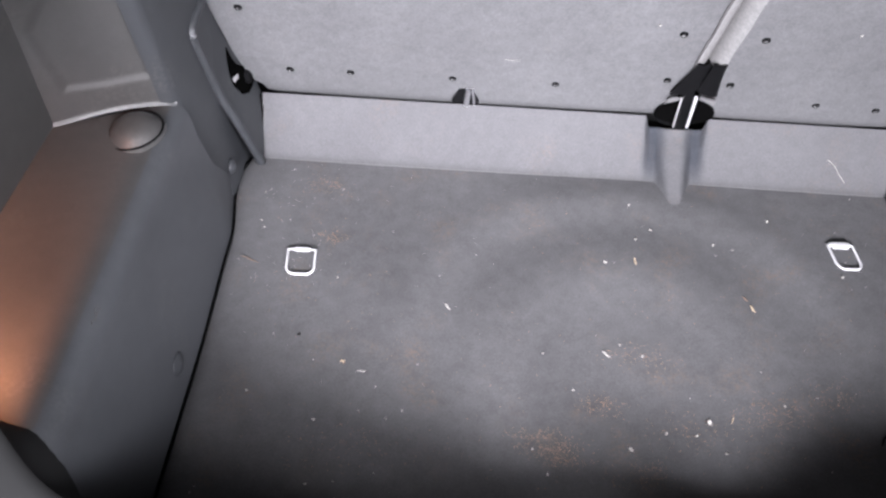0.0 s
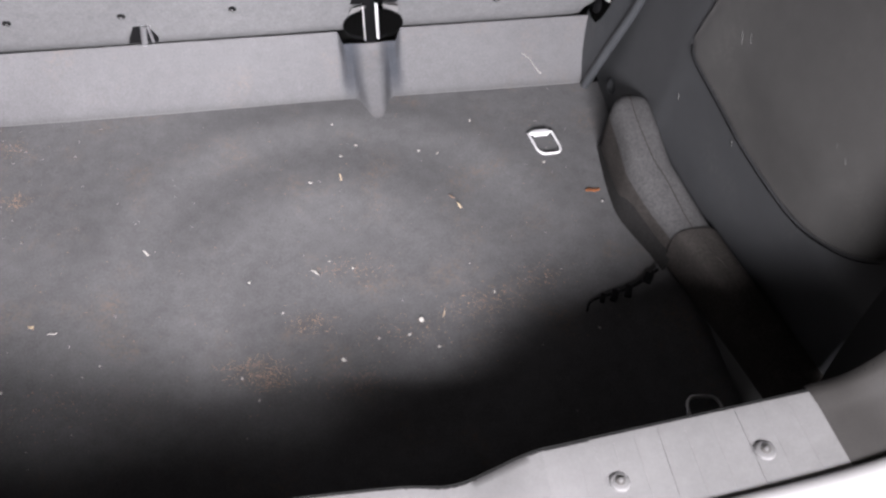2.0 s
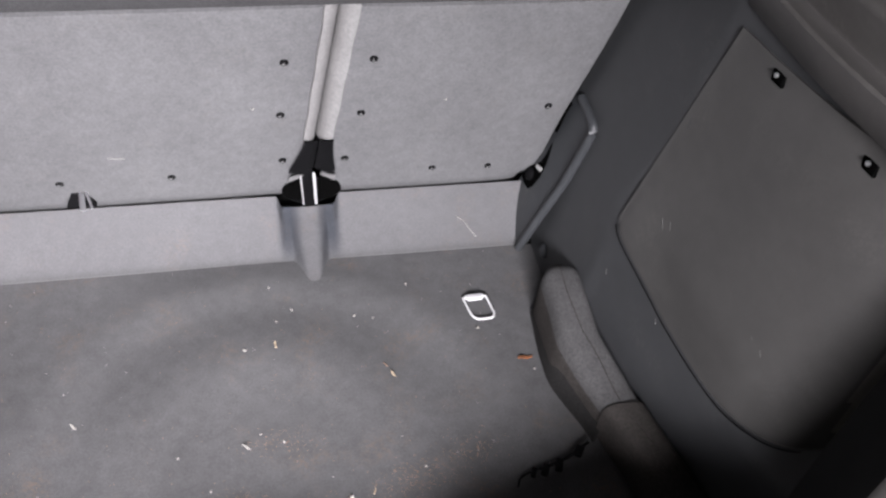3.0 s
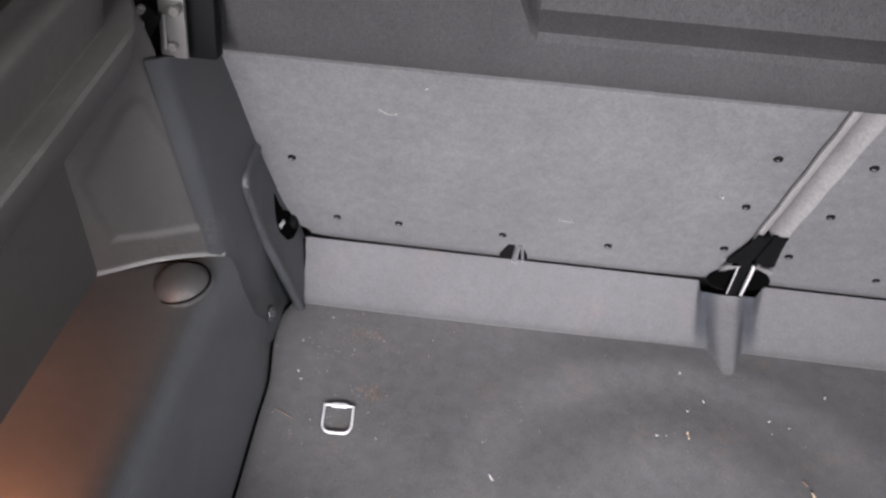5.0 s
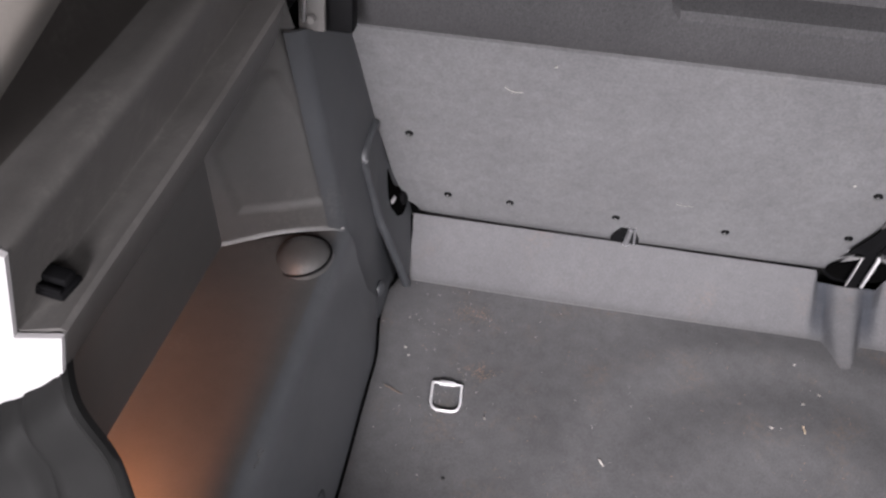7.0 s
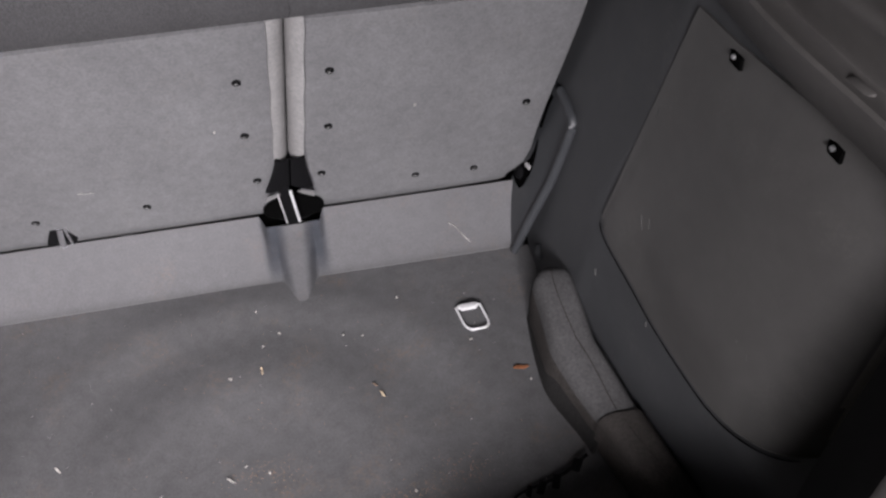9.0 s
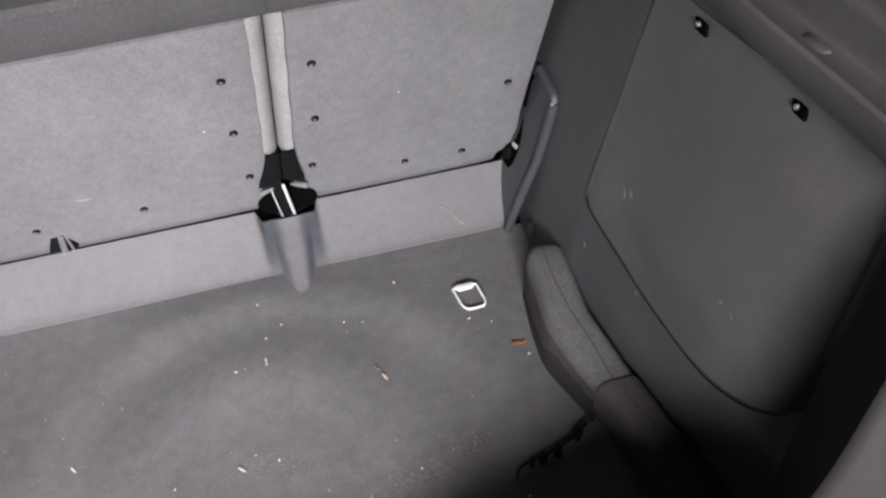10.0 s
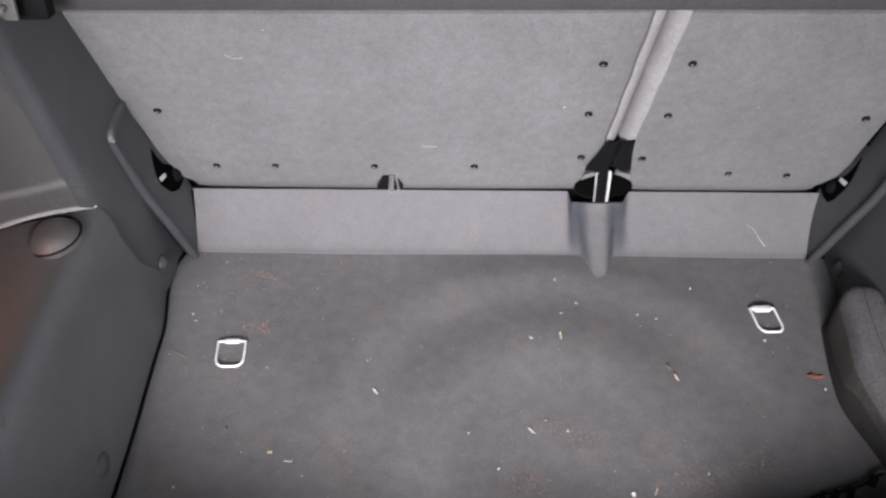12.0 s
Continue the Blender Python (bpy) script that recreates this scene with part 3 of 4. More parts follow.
outer = part("tray_back", loft(rows, 0.004), TRAY_PLASTIC)
tagged(outer, "dark plastic outer wall of the storage tray", "side trim", kind="structure")

# right wall: column and panel field
def wall_step(y, z):
    """How far the wall behind the cover is set back."""
    return 0.036 * smooth_step(-0.24, -0.42, y) * smooth_step(0.17, 0.23, z)


rows = []
for k in range(31):
    z = -0.012 + 0.60 * k / 30
    row = []
    for y in (0.34, 0.23, 0.20, 0.16, 0.12, 0.08, 0.04, 0.0, -0.03, -0.05, -0.062, -0.072, -0.08, -0.088, -0.10, -0.12, -0.16, -0.2, -0.25, -0.3, -0.35, -0.4, -0.44, -0.475, -0.49):
        col = wall_x(z, 1) + (0.02 if y > 0.22 else 0)
        pan = 0.4975 - 0.186 * y + 0.0857 * z
        edge = -0.04 - 0.10 * smooth_step(0.2, 0.5, z)
        w = smooth_step(edge, edge - 0.035, y)
        pan += wall_step(y, z)
        row.append((col * (1 - w) + pan * w + 0.006 * math.exp(-((y - edge + 0.02) / 0.012) ** 2) * smooth_step(0.18, 0.3, z), y, z))
    rows.append(row)
wall_right = part("wall_right", loft(rows, 0.004), DARK_PLASTIC, smooth=50)
tagged(wall_right, "dark plastic side trim beside the boot floor", "side trim", kind="structure")

# removable cover in the right wall
cover = thing("side_cover", "large dark plastic cover with two clips in the side wall", "cover", (0.575, -0.28, 0.19))
inv = Matrix.Translation(-Vector(cover.location))


def cover_point(y, z, off):
    return Vector((0.4962 - 0.186 * y + 0.0857 * z - off, y - off * 0.18, z + off * 0.08))


LOWER_EDGE = sample([(0, -0.066, 0.238), (0, -0.082, 0.216), (0, -0.150, 0.199), (0, -0.226, 0.182), (0, -0.320, 0.174), (0, -0.385, 0.186), (0, -0.425, 0.204), (0, -0.452, 0.232)], 61)


def cover_skin(u, v, low):
    """How far the cover stands proud of its plane: a low crown that falls away to the rear."""
    roll = 0.026 * smooth_step(0.40, 1.0, u) ** 1.2 + 0.012 * max(0.0, (u - 0.93) / 0.07)
    roll -= 0.012 * math.sin(math.pi * min(1.0, max(0.0, (u - 0.15) / 0.80))) ** 1.5 * smooth_step(1.0, 0.7, v)
    foot = smooth_step(0.30, 0.0, v)
    return -roll * (1 - foot) - wall_step(low.y, low.z) * foot


def on_cover(y, z, off):
    """A point off metres proud of the bulged cover."""
    best = None
    for i, low in enumerate(LOWER_EDGE):
        v = max(0.0, (z - low.z) / (0.560 - low.z))
        miss = abs(low.y + (-0.138 - 0.336 * i / 60 - low.y) * v - y)
        if best is None or miss < best[0]:
            best = (miss, i / 60, v, low)
    return cover_point(y, z, off + cover_skin(*best[1:]))


rows = []
for k in range(37):
    v = (k / 36) ** 1.1
    row = []
    for i, low in enumerate(LOWER_EDGE):
        u = i / 60
        y_top = -0.138 - 0.336 * u
        y, z = low.y + (y_top - low.y) * v, low.z + (0.560 - low.z) * v
        rim = min(1, (1 - u) * 110, k * 0.8)
        front = smooth_step(0.22, 0.0, u)
        row.append(cover_point(y, z, (-0.003 + 0.0065 * rim ** 0.5) * (1 - front) - 0.0012 * front + cover_skin(u, v, low)))
    rows.append(row)
bm = loft(rows, 0.003)
# rear bevel faces take a paler tone, the light on them painted in
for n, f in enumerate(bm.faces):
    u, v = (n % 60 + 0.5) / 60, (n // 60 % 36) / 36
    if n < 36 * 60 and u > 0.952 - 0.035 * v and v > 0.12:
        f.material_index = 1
part("panel", turned(bm, inv), PANEL_PLASTIC, cover, "dark panel with light painted onto its rear bevel", smooth=22, mats=(LIT_BEVEL,))
seam = [cover_point(p.y, p.z - 0.0012, 0.0008 - wall_step(p.y, p.z - 0.0012)) for p in LOWER_EDGE][3:59]
part("joint", turned(tube(seam, 0.0008, 6), inv), VOID, cover, "dark joint below the cover")
for y, z in ((-0.213, 0.547), (-0.345, 0.538)):
    m = Matrix.Translation(on_cover(y, z, 0.006))
    clip = part("clip", turned(joined(turned(block(-0.001, -0.011, -0.006, 0.003, 0.010, 0.006, 0.0008), m @ Matrix.Rotation(radians(-4), 4, "X")), turned(block(-0.0025, -0.003, 0.000, 0.0, 0.003, 0.007, 0.0006), m)), inv), VOID, cover, "black plastic clip")
    part("glint_pin", turned(turned(disc(0.0026, 0.0025, 10), m @ Matrix.Translation((-0.0028, -0.002, 0.005)) @ Matrix.Rotation(-radians(90), 4, "Y")), inv), CHROME, clip, "bright clip pin")


# ---- ledges for the parcel shelf ----
def ledge(side, label):
    root = thing("shelf_ledge", label, "ledge", (side * 0.6, -0.3, 0.60), "parcel shelf ledges")
    inv = Matrix.Translation(-Vector(root.location))
    edge = lambda y: (0.560 + 0.022 * smooth_step(-0.25, -0.53, y)) if side > 0 else 0.559 + 0.004 * smooth_step(-0.3, -0.53, y)
    zb, up = (0.623, 0.0) if side > 0 else (0.617, 0.014)
    shape = [(0.125, -0.088), (0.060, -0.060), (0.024, -0.046), (0.0125, -0.040), (0.0015, -0.005), (0.0, 0.0), (0.003, 0.003), (0.0300, -0.005), (0.0330, -0.004), (0.0335, 0.0), (0.0168, 0.042 + up), (0.0160, 0.047 + up), (0.0175, 0.0505 + up), (0.023, 0.0525 + up), (0.036, 0.0515 + up), (0.058, 0.047 + up * 1.2)] + ([(0.066, 0.030)] if side > 0 else [(0.074, 0.078), (0.083, 0.115), (0.088, 0.17), (0.09, 0.22)])
    rows = []
    for j in range(23):
        y = -0.53 + 0.52 * j / 22
        back = 0.05 * smooth_step(-0.14, -0.01, y)
        rows.append([(side * (edge(y) + a + back), y, zb + z) for a, z in shape])
    bm = loft(rows, 0.003)
    for f in bm.faces:
        if f.calc_center_median().z > zb + 0.068:
            f.material_index = 1
    part("rail", turned(bm, inv), LEDGE_PLASTIC, root, smooth=50, mats=(UPPER_PLASTIC,))
    e = edge(-0.53)
    face = [(e + a, zb + z) for a, z in ((0.0, 0.001), (0.0115, -0.042), (0.055, -0.068 - up * 0.3), (0.106 - up * 0.7, -0.095 - up * 0.6), (0.060, 0.043 + up), (0.055, 0.047 + up), (0.022, 0.0525 + up), (0.0150, 0.049 + up), (0.032, -0.006))]
    flat = [[(side * x, -0.532 - d, z) for x, z in face] for d in (0.0, 0.004)]
    part("end_cap", turned(solid(flat), inv), PALE_PLASTIC, root, "bright white end cap")
    c = joined(block(-0.016, -0.013, -0.004, 0.012, 0.013, 0.006, 0.002), block(-0.012, -0.004, 0.004, 0.010, 0.011, 0.016, 0.003), block(-0.014, -0.012, 0.004, 0.010, -0.008, 0.010, 0.001))
    at = Matrix.Translation((side * (edge(-0.49) + (0.018 if side > 0 else 0.022)), -0.487 if side > 0 else -0.497, zb + 0.001)) @ Matrix.Diagonal((0.64, 0.72, 0.6, 1) if side > 0 else (0.85, 0.75, 0.6, 1)) @ Matrix.Rotation(side * radians(10), 4, "Z")
    part("catch", turned(turned(c, at), inv), BLACK, root, "black shelf catch")
    if side > 0:
        part("pad", turned(turned(block(-0.006, -0.013, 0.0, 0.006, 0.013, 0.004, 0.0018), Matrix.Translation((0.5855, -0.374, 0.6195)) @ Matrix.Rotation(radians(5), 4, "Z")), inv), LEDGE_PLASTIC, root, "small grey rubber pad")
    return root


ledge(-1, "grey plastic parcel shelf ledge above the storage tray")
ledge(1, "grey plastic parcel shelf ledge above the side cover")

# upper quarter trim and pale pillar trim
for side, nm in ((-1, "upper_left"), (1, "upper_right")):
    rows = [[(side * x, y, z) for x, z in ((0.655, 0.703), (0.70, 0.73), (0.73, 0.80), (0.74, 0.95), (0.70, 1.10))] for y in (-0.50, -0.3, -0.1, 0.2, 0.6, 1.2)]
    tagged(part("wall_" + nm, loft(rows, 0.01), TRIM_PLASTIC), "dark upper side trim of the car", "side trim", kind="structure")
    line = sample([(side * 0.715, -0.565, 0.59), (side * 0.662, -0.545, 0.655), (side * 0.618, -0.525, 0.718), (side * 0.575, -0.51, 0.772), (side * 0.52, -0.49, 0.845), (side * 0.46, -0.46, 0.93)][side > 0:], 24)
    line = [p + Vector((side * (-0.007 if side > 0 else -0.009), 0, -0.006 if side > 0 else 0.0)) for p in line]
    rows = [[p + Vector((side * a, y, h)) for a, y, h in ((0.012, 0.05, 0.006), (0.0, 0.03, 0.0), (0.004, -0.01, 0.004), (0.025, -0.03, 0.02), (0.07, -0.045, 0.05), (0.16, -0.06, 0.10))] for p in line]
    tagged(part("pillar_trim", loft(rows, 0.01), BEIGE_PLASTIC, smooth=70), "pale beige rear pillar trim", "pillar trim", group="pillar trims")

# ---- tailgate opening ----
EDGE = [(0, -0.58, 0.158), (0.085, -0.58, 0.152), (0.140, -0.58, 0.142), (0.202, -0.578, 0.181), (0.25, -0.578, 0.194), (0.46, -0.577, 0.233), (0.503, -0.575, 0.246), (0.533, -0.575, 0.292), (0.552, -0.575, 0.36), (0.574, -0.567, 0.445), (0.600, -0.553, 0.52), (0.620, -0.540, 0.566), (0.622, -0.495, 0.574)]
FOOT_R = [(0, -0.56, -0.01), (0.10, -0.56, -0.01), (0.14, -0.56, -0.01), (0.20, -0.56, -0.01), (0.25, -0.56, -0.01), (0.46, -0.555, -0.01), (0.53, -0.53, 0), (0.578, -0.48, 0.06), (0.594, -0.468, 0.2), (0.613, -0.466, 0.36), (0.628, -0.470, 0.5), (0.636, -0.475, 0.57), (0.640, -0.470, 0.576)]
FOOT_L = [(0, -0.56, -0.01), (0.10, -0.56, -0.01), (0.14, -0.56, -0.01), (0.20, -0.56, -0.01), (0.25, -0.56, -0.01), (0.46, -0.555, -0.01), (0.53, -0.52, 0.02), (0.549, -0.505, 0.215), (0.589, -0.50, 0.252), (0.642, -0.49, 0.259), (0.670, -0.49, 0.30), (0.660, -0.50, 0.455), (0.660, -0.50, 0.460)]
REAR = [(0, -0.70, 0.135), (0.085, -0.70, 0.129), (0.140, -0.70, 0.120), (0.202, -0.70, 0.160), (0.25, -0.70, 0.174), (0.48, -0.69, 0.216), (0.565, -0.672, 0.235), (0.625, -0.655, 0.28), (0.655, -0.645, 0.335), (0.680, -0.617, 0.42), (0.692, -0.575, 0.485), (0.700, -0.541, 0.528), (0.702, -0.495, 0.535)]

EDGE_L = EDGE[:7] + [(0.524, -0.573, 0.292), (0.534, -0.566, 0.37), (0.543, -0.557, 0.46), (0.547, -0.551, 0.52), (0.560, -0.549, 0.573), (0.580, -0.518, 0.585)]
REAR_L = REAR[:10] + [(0.692, -0.575, 0.466), (0.700, -0.558, 0.466), (0.702, -0.518, 0.480)]


def flip(points, side):
    """Mirrored for the left side, where the sill sits a little lower."""
    return [(side * x, y, z - (0.022 * smooth_step(0.15, 0.25, x) * smooth_step(0.52, 0.45, x) if side < 0 else 0)) for x, y, z in points]


for side, inner, outer, foot in ((-1, EDGE_L, REAR_L, FOOT_L), (1, EDGE, REAR, FOOT_R)):
    a, b = sample(flip(inner, side), 78), sample(flip(foot, side), 78)
    rows = [[p.lerp(q, t) + Vector((0, -0.006 * math.sin(math.pi * t), 0)) for t in (0, 0.06, 0.3, 0.6, 1)] for p, q in zip(a, b)]
    tagged(part("pillar_left" if side < 0 else "pillar_right", loft(rows, 0.004), OPENING_TRIM, smooth=50), "black plastic inner trim round the tailgate opening", "side trim", kind="structure")
    rim = sample(flip(inner[5:], side), 42)
    out = sample(flip(outer[5:], side), 42)
    rows = [[p + Vector((0, 0.006, -0.004)), p, p.lerp(q, 0.05) + Vector((0, -0.004, 0.002))] + [p.lerp(q, t) + Vector((0, -0.01 * math.sin(math.pi * t) + (0.009 * math.exp(-((t - 0.31) / 0.035) ** 2) if side < 0 else 0), 0)) for t in (0.15, 0.22, 0.26, 0.285, 0.31, 0.335, 0.36, 0.40, 0.6, 0.85, 1)] for p, q in zip(rim, out)]
    tagged(part("jamb_left" if side < 0 else "jamb_right", loft(rows, 0.005), OPENING_TRIM if side < 0 else BODY_PAINT, smooth=60), "dark plastic trim of the tailgate opening" if side < 0 else "grey painted metal frame of the tailgate opening", "door frame", kind="structure")
    rim, out = sample(flip(EDGE[:6], side), 50), sample(flip(REAR[:6], side), 50)
    rows = []
    for p, q in zip(rim, out):
        rise = Vector((0, 0, 0.002))
        rows.append([p + Vector((0, 0.001, -0.03)), p + Vector((0, 0.0, -0.004)), p + Vector((0, -0.003, 0.0))] + [p.lerp(q, t) + rise for t in (0.1, 0.3, 0.5, 0.7, 0.9)] + [q + Vector((0, -0.004, -0.002)), q + Vector((0, -0.012, -0.02)), q + Vector((0, -0.05, -0.035))])
    sill = part("sill_left" if side < 0 else "sill_right", loft(rows, 0.004), SILL_PLASTIC, smooth=50)
    tagged(sill, "light grey plastic loading sill plate", "sill", kind="structure")
    seal = sample(flip([(x, y - 0.012, z) for x, y, z in REAR[5:]], side), 42)
    tagged(part("seal", tube(seal, 0.010, 10), RUBBER), "black rubber tailgate seal", "seal", "tailgate seals")
    lip = sample(flip([(x * 1.05, y - 0.035, z - 0.02) for x, y, z in REAR[4:]], side), 42)
    lip2 = sample(flip([(x * 1.16, y - 0.07, z - 0.06) for x, y, z in REAR[4:]], side), 42)
    tagged(part("body_left" if side < 0 else "body_right", loft([[p, p.lerp(q, 0.3) + Vector((0, -0.006, 0.004)), q] for p, q in zip(lip, lip2)], 0.006), PALE_PLASTIC, smooth=60), "pale painted body edge outside the seal", "car body", kind="structure")
    for x, y, z in ((0.276, -0.624, 0.1935), (0.405, -0.624, 0.2175)):
        sc = thing("sill_screw", "round plastic screw cap on the sill plate", "screw cap", (side * x, y, z), "sill screw caps")
        part("washer", disc(0.0095, 0.003, 20, 0.0085), SILL_PLASTIC, sc)
        part("socket", turned(disc(0.0045, 0.0012, 14), Matrix.Translation((0, 0, 0.003))), LEDGE_PLASTIC, sc)
        part("pin", turned(disc(0.0022, 0.0022, 10), Matrix.Translation((0, 0, 0.0034))), SILL_PLASTIC, sc)
    # fine cross ribs of the plate and the white painted strip behind it
    for k in range(14):
        u = 0.215 + 0.0165 * k
        p, q = (Vector(v) for v in min(zip(rim, out), key=lambda pq: abs(abs(pq[0].x) - u)))
        part("rib", tube([p.lerp(q, 0.06) + Vector((0, 0, 0.0020)), p.lerp(q, 0.5) + Vector((0, 0, 0.0020)), p.lerp(q, 0.88) + Vector((0, 0, 0.0020))], 0.00028, 6), SILL_PLASTIC, sill)
    a, b = sample(flip(EDGE[4:8], side), 24), sample(flip(REAR[4:8], side), 24)
    rows = [[p.lerp(q, w) + Vector((0, 0, h)) for w, h in ((0.66, 0.002), (0.69, 0.008), (0.80, 0.010), (0.93, 0.007), (0.97, 0.0))] for p, q in zip(a, b)]
    tagged(part("painted_strip", loft(rows, 0.003), PALE_PLASTIC, smooth=60), "white painted body strip behind the sill plate", "car body", kind="structure")
    # latch loop and bore in the metal frame
    st = thing("tailgate_stop", "round metal stop with a spiral lip on the door frame", "stop", (0.650, -0.568, 0.512) if side > 0 else (-0.640, -0.577, 0.474), "tailgate stops")
    turn = look((0, 0, 0), (side * 0.45, 0.85, -0.35)).to_3x3().to_4x4()
    plate = lambda r, z: [(side * r * math.cos(a), r * math.sin(a) * 1.15 - 0.003, z) for a in (2 * math.pi * k / 28 for k in range(28))]
    part("cup", turned(solid([plate(r, z) for r, z in ((0.030, -0.014), (0.030, 0.002), (0.028, 0.004), (0.025, 0.0035), (0.021, -0.002), (0.008, -0.0025))]), turn), BODY_PAINT, st, smooth=50)
    wire = sample([(side * x, y, 0.004) for x, y in ((-0.013, 0.008), (-0.009, 0.015), (0.001, 0.019), (0.011, 0.014), (0.015, 0.002), (0.011, -0.011), (0.002, -0.024), (-0.005, -0.034))], 30)
    part("wire_loop", turned(tube(wire, [0.0009 + 0.0016 * math.sin(math.pi * (k + 4) / 38) for k in range(30)], 8), turn), STEEL, st, "worn bright wire loop")
    # pale arc paints the highlight along the cup's edge
    arc = sample([(side * x, y, 0.003) for x, y in ((0.012, 0.027), (0.022, 0.019), (0.026, 0.004), (0.021, -0.011), (0.008, -0.030))], 20)
    part("outer_edge", turned(tube(arc, [0.0007 + 0.0012 * math.sin(math.pi * k / 19) for k in range(20)], 8), turn), LEDGE_PLASTIC, st, "pale cup edge with its highlight painted in")
    # black crescent paints the shadow of the recess beside the loop
    part("loop_shade", turned(tube([(side * x, y, 0.0035) for x, y in ((-0.020, 0.013), (-0.012, 0.022), (-0.002, 0.027), (0.007, 0.029))], [0.0015, 0.003, 0.003, 0.001], 8), turn), VOID, st, "black crescent in place of the shadow beside the loop")
    part("bolt_ring", turned(tube([(side * 0.0078 * math.cos(a) - side * 0.003, 0.0098 * math.sin(a) + 0.003, 0.005) for a in (2 * math.pi * k / 24 for k in range(24))], 0.0019, 8, True), turn), STEEL, st, "worn bright bolt ring")
    part("bolt", turned(turned(disc(0.0055, 0.0045, 14), Matrix.Translation((-side * 0.003, 0.003, 0.0))), turn), RUBBER, st)
    bore = part("frame_bore", disc(0.0115, 0.0022, 22, 0.011), VOID)
    bore.matrix_basis = Matrix.Translation((side * 0.6014, -0.6074, 0.3849)) @ turn
    part("bore_edge", tube([(side * 0.0088 * math.cos(a), 0.0088 * math.sin(a), 0.0018) for a in (1.9 + 0.21 * k for k in range(13))], [0.0006 + 0.0024 * math.sin(math.pi * k / 12) for k in range(13)], 8), LEDGE_PLASTIC, bore, "pale crescent along one side of the hole")
    tagged(bore, "round dark drilled hole in the metal frame", "hole", "frame bores")

for side in (-1, 1):
    quarter = part("quarter_left" if side < 0 else "quarter_right", block(min(side * 0.668, side * 0.80), -0.515, 0.50, max(side * 0.668, side * 0.80), -0.505, 0.74, 0.003), BODY_PAINT)
    tagged(quarter, "grey painted body panel behind the ledge end", "car body", kind="structure")

# ---- boot lamp in the tray ----
lamp = thing("boot_lamp", "small warm boot lamp under the ledge", "lamp", (-0.686, -0.362, 0.552))
part("housing", block(-0.03, -0.025, -0.006, 0.035, 0.025, 0.012, 0.003), BLACK, lamp)
part("lens", block(-0.026, -0.018, -0.009, 0.006, 0.018, -0.0055, 0.001), GLOW, lamp, "warm glowing lens")
# unseen shield, added to keep the bulb's light off floor and pillar
part("light_shield", joined(block(0.012, -0.03, -0.078, 0.0145, 0.045, -0.005, 0.0005), block(-0.05, -0.034, -0.120, 0.0145, -0.031, -0.005, 0.0005)), BLACK, lamp, "added black shield that keeps lamp light off the floor")


# ---- tie-down rings ----
def ring(x, y, turn, label, lean=0.0, bracket=True, w=0.0205):
    """A D-shaped ring, hinged at x, y, its loop towards -y before turning."""
    root = thing("tie_down_ring", label, "ring", (x, y, 0.002), "floor tie-down rings")
    root.rotation_euler = (0, 0, radians(turn))
    l = 0.046
    pts = [(-w, 0, 0.004), (-w + 0.0003, -0.5 * l, 0.004)]
    pts += [(-w * 0.42 - 0.58 * w * math.cos(a), -0.64 * l - 0.36 * l * math.sin(a), 0.004) for a in (0.25, 0.55, 0.85, 1.15, 1.4)]
    pts += [(0, -l, 0.004)]
    pts += [(-p[0], p[1], p[2]) for p in pts[-2:0:-1]] + [(w, 0, 0.004)]
    pts += [(w * q, 0.001, 0.004) for q in (0.5, 0.0, -0.5)]
    pts = [(px + lean * py, py, pz) for px, py, pz in pts]
    part("loop", tube([(px, py, pz - 0.0012) for px, py, pz in pts], 0.0018, 10, True), ZINC, root, smooth=60)
    if bracket:
        part("hinge", joined(block(-0.012, -0.006, 0.0, 0.012, 0.0045, 0.0062, 0.0018), block(-0.015, -0.002, 0.0, 0.015, 0.006, 0.003, 0.001)), ZINC, root, "bright hinge bracket")
    return root


ring(-0.4125, -0.050, 2, "bright metal tie-down ring lying on the boot carpet", lean=-0.05, bracket=False)
part("hinge", block(-0.011, -0.003, 0.001, 0.011, 0.004, 0.0055, 0.0015), ZINC, bpy.data.objects["tie_down_ring"], "bright hinge bracket")
ring(0.3785, 0.029, 2, "bright metal tie-down ring with a white hinge bracket", lean=-0.12, w=0.0182)
ring(-0.347, -0.520, 180, "metal tie-down ring in the shade near the sill", bracket=False)
ring(0.460, -0.492, 172, "metal tie-down ring in the shade near the sill", bracket=False)

# ---- felt pouch along the right wall ----
pouch = thing("felt_pouch", "long grey felt pouch lying against the side wall", "pouch", (0.49, -0.25, 0))
inv = Matrix.Translation(-Vector(pouch.location))


def pouch_row(y, grow=0.0):
    """One closed cross-section of the pouch at y."""
    u = -y / 0.50
    top = 0.104 - 0.036 * smooth_step(0.0, 0.5, u) - 0.012 * smooth_step(0.5, 1, u)
    cx = 0.486 + 0.125 * max(0, u - 0.26)
    wide = 0.0285 + 0.003 * math.sin(u * 7)
    end = 1 - 0.5 * smooth_step(0.025, -0.004, -y)
    out = []
    for k in range(26):
        a = 2 * math.pi * k / 26
        ex = math.copysign(abs(math.cos(a)) ** 0.5, math.cos(a))
        ez = math.copysign(abs(math.sin(a)) ** 0.6, math.sin(a))
        z = (top + 0.001) / 2 * (1 + ez * (0.5 + 0.5 * end)) + 0.001
        lean = 0.012 * (z / 0.1)
        bulge = 1 + 0.10 * math.sin(a * 3 + u * 14) * 0.35
        out.append((cx + ex * (wide + grow) * bulge * end + lean * 0.6 - 0.004, y, max(0.003, z + grow * ez)))
    return out


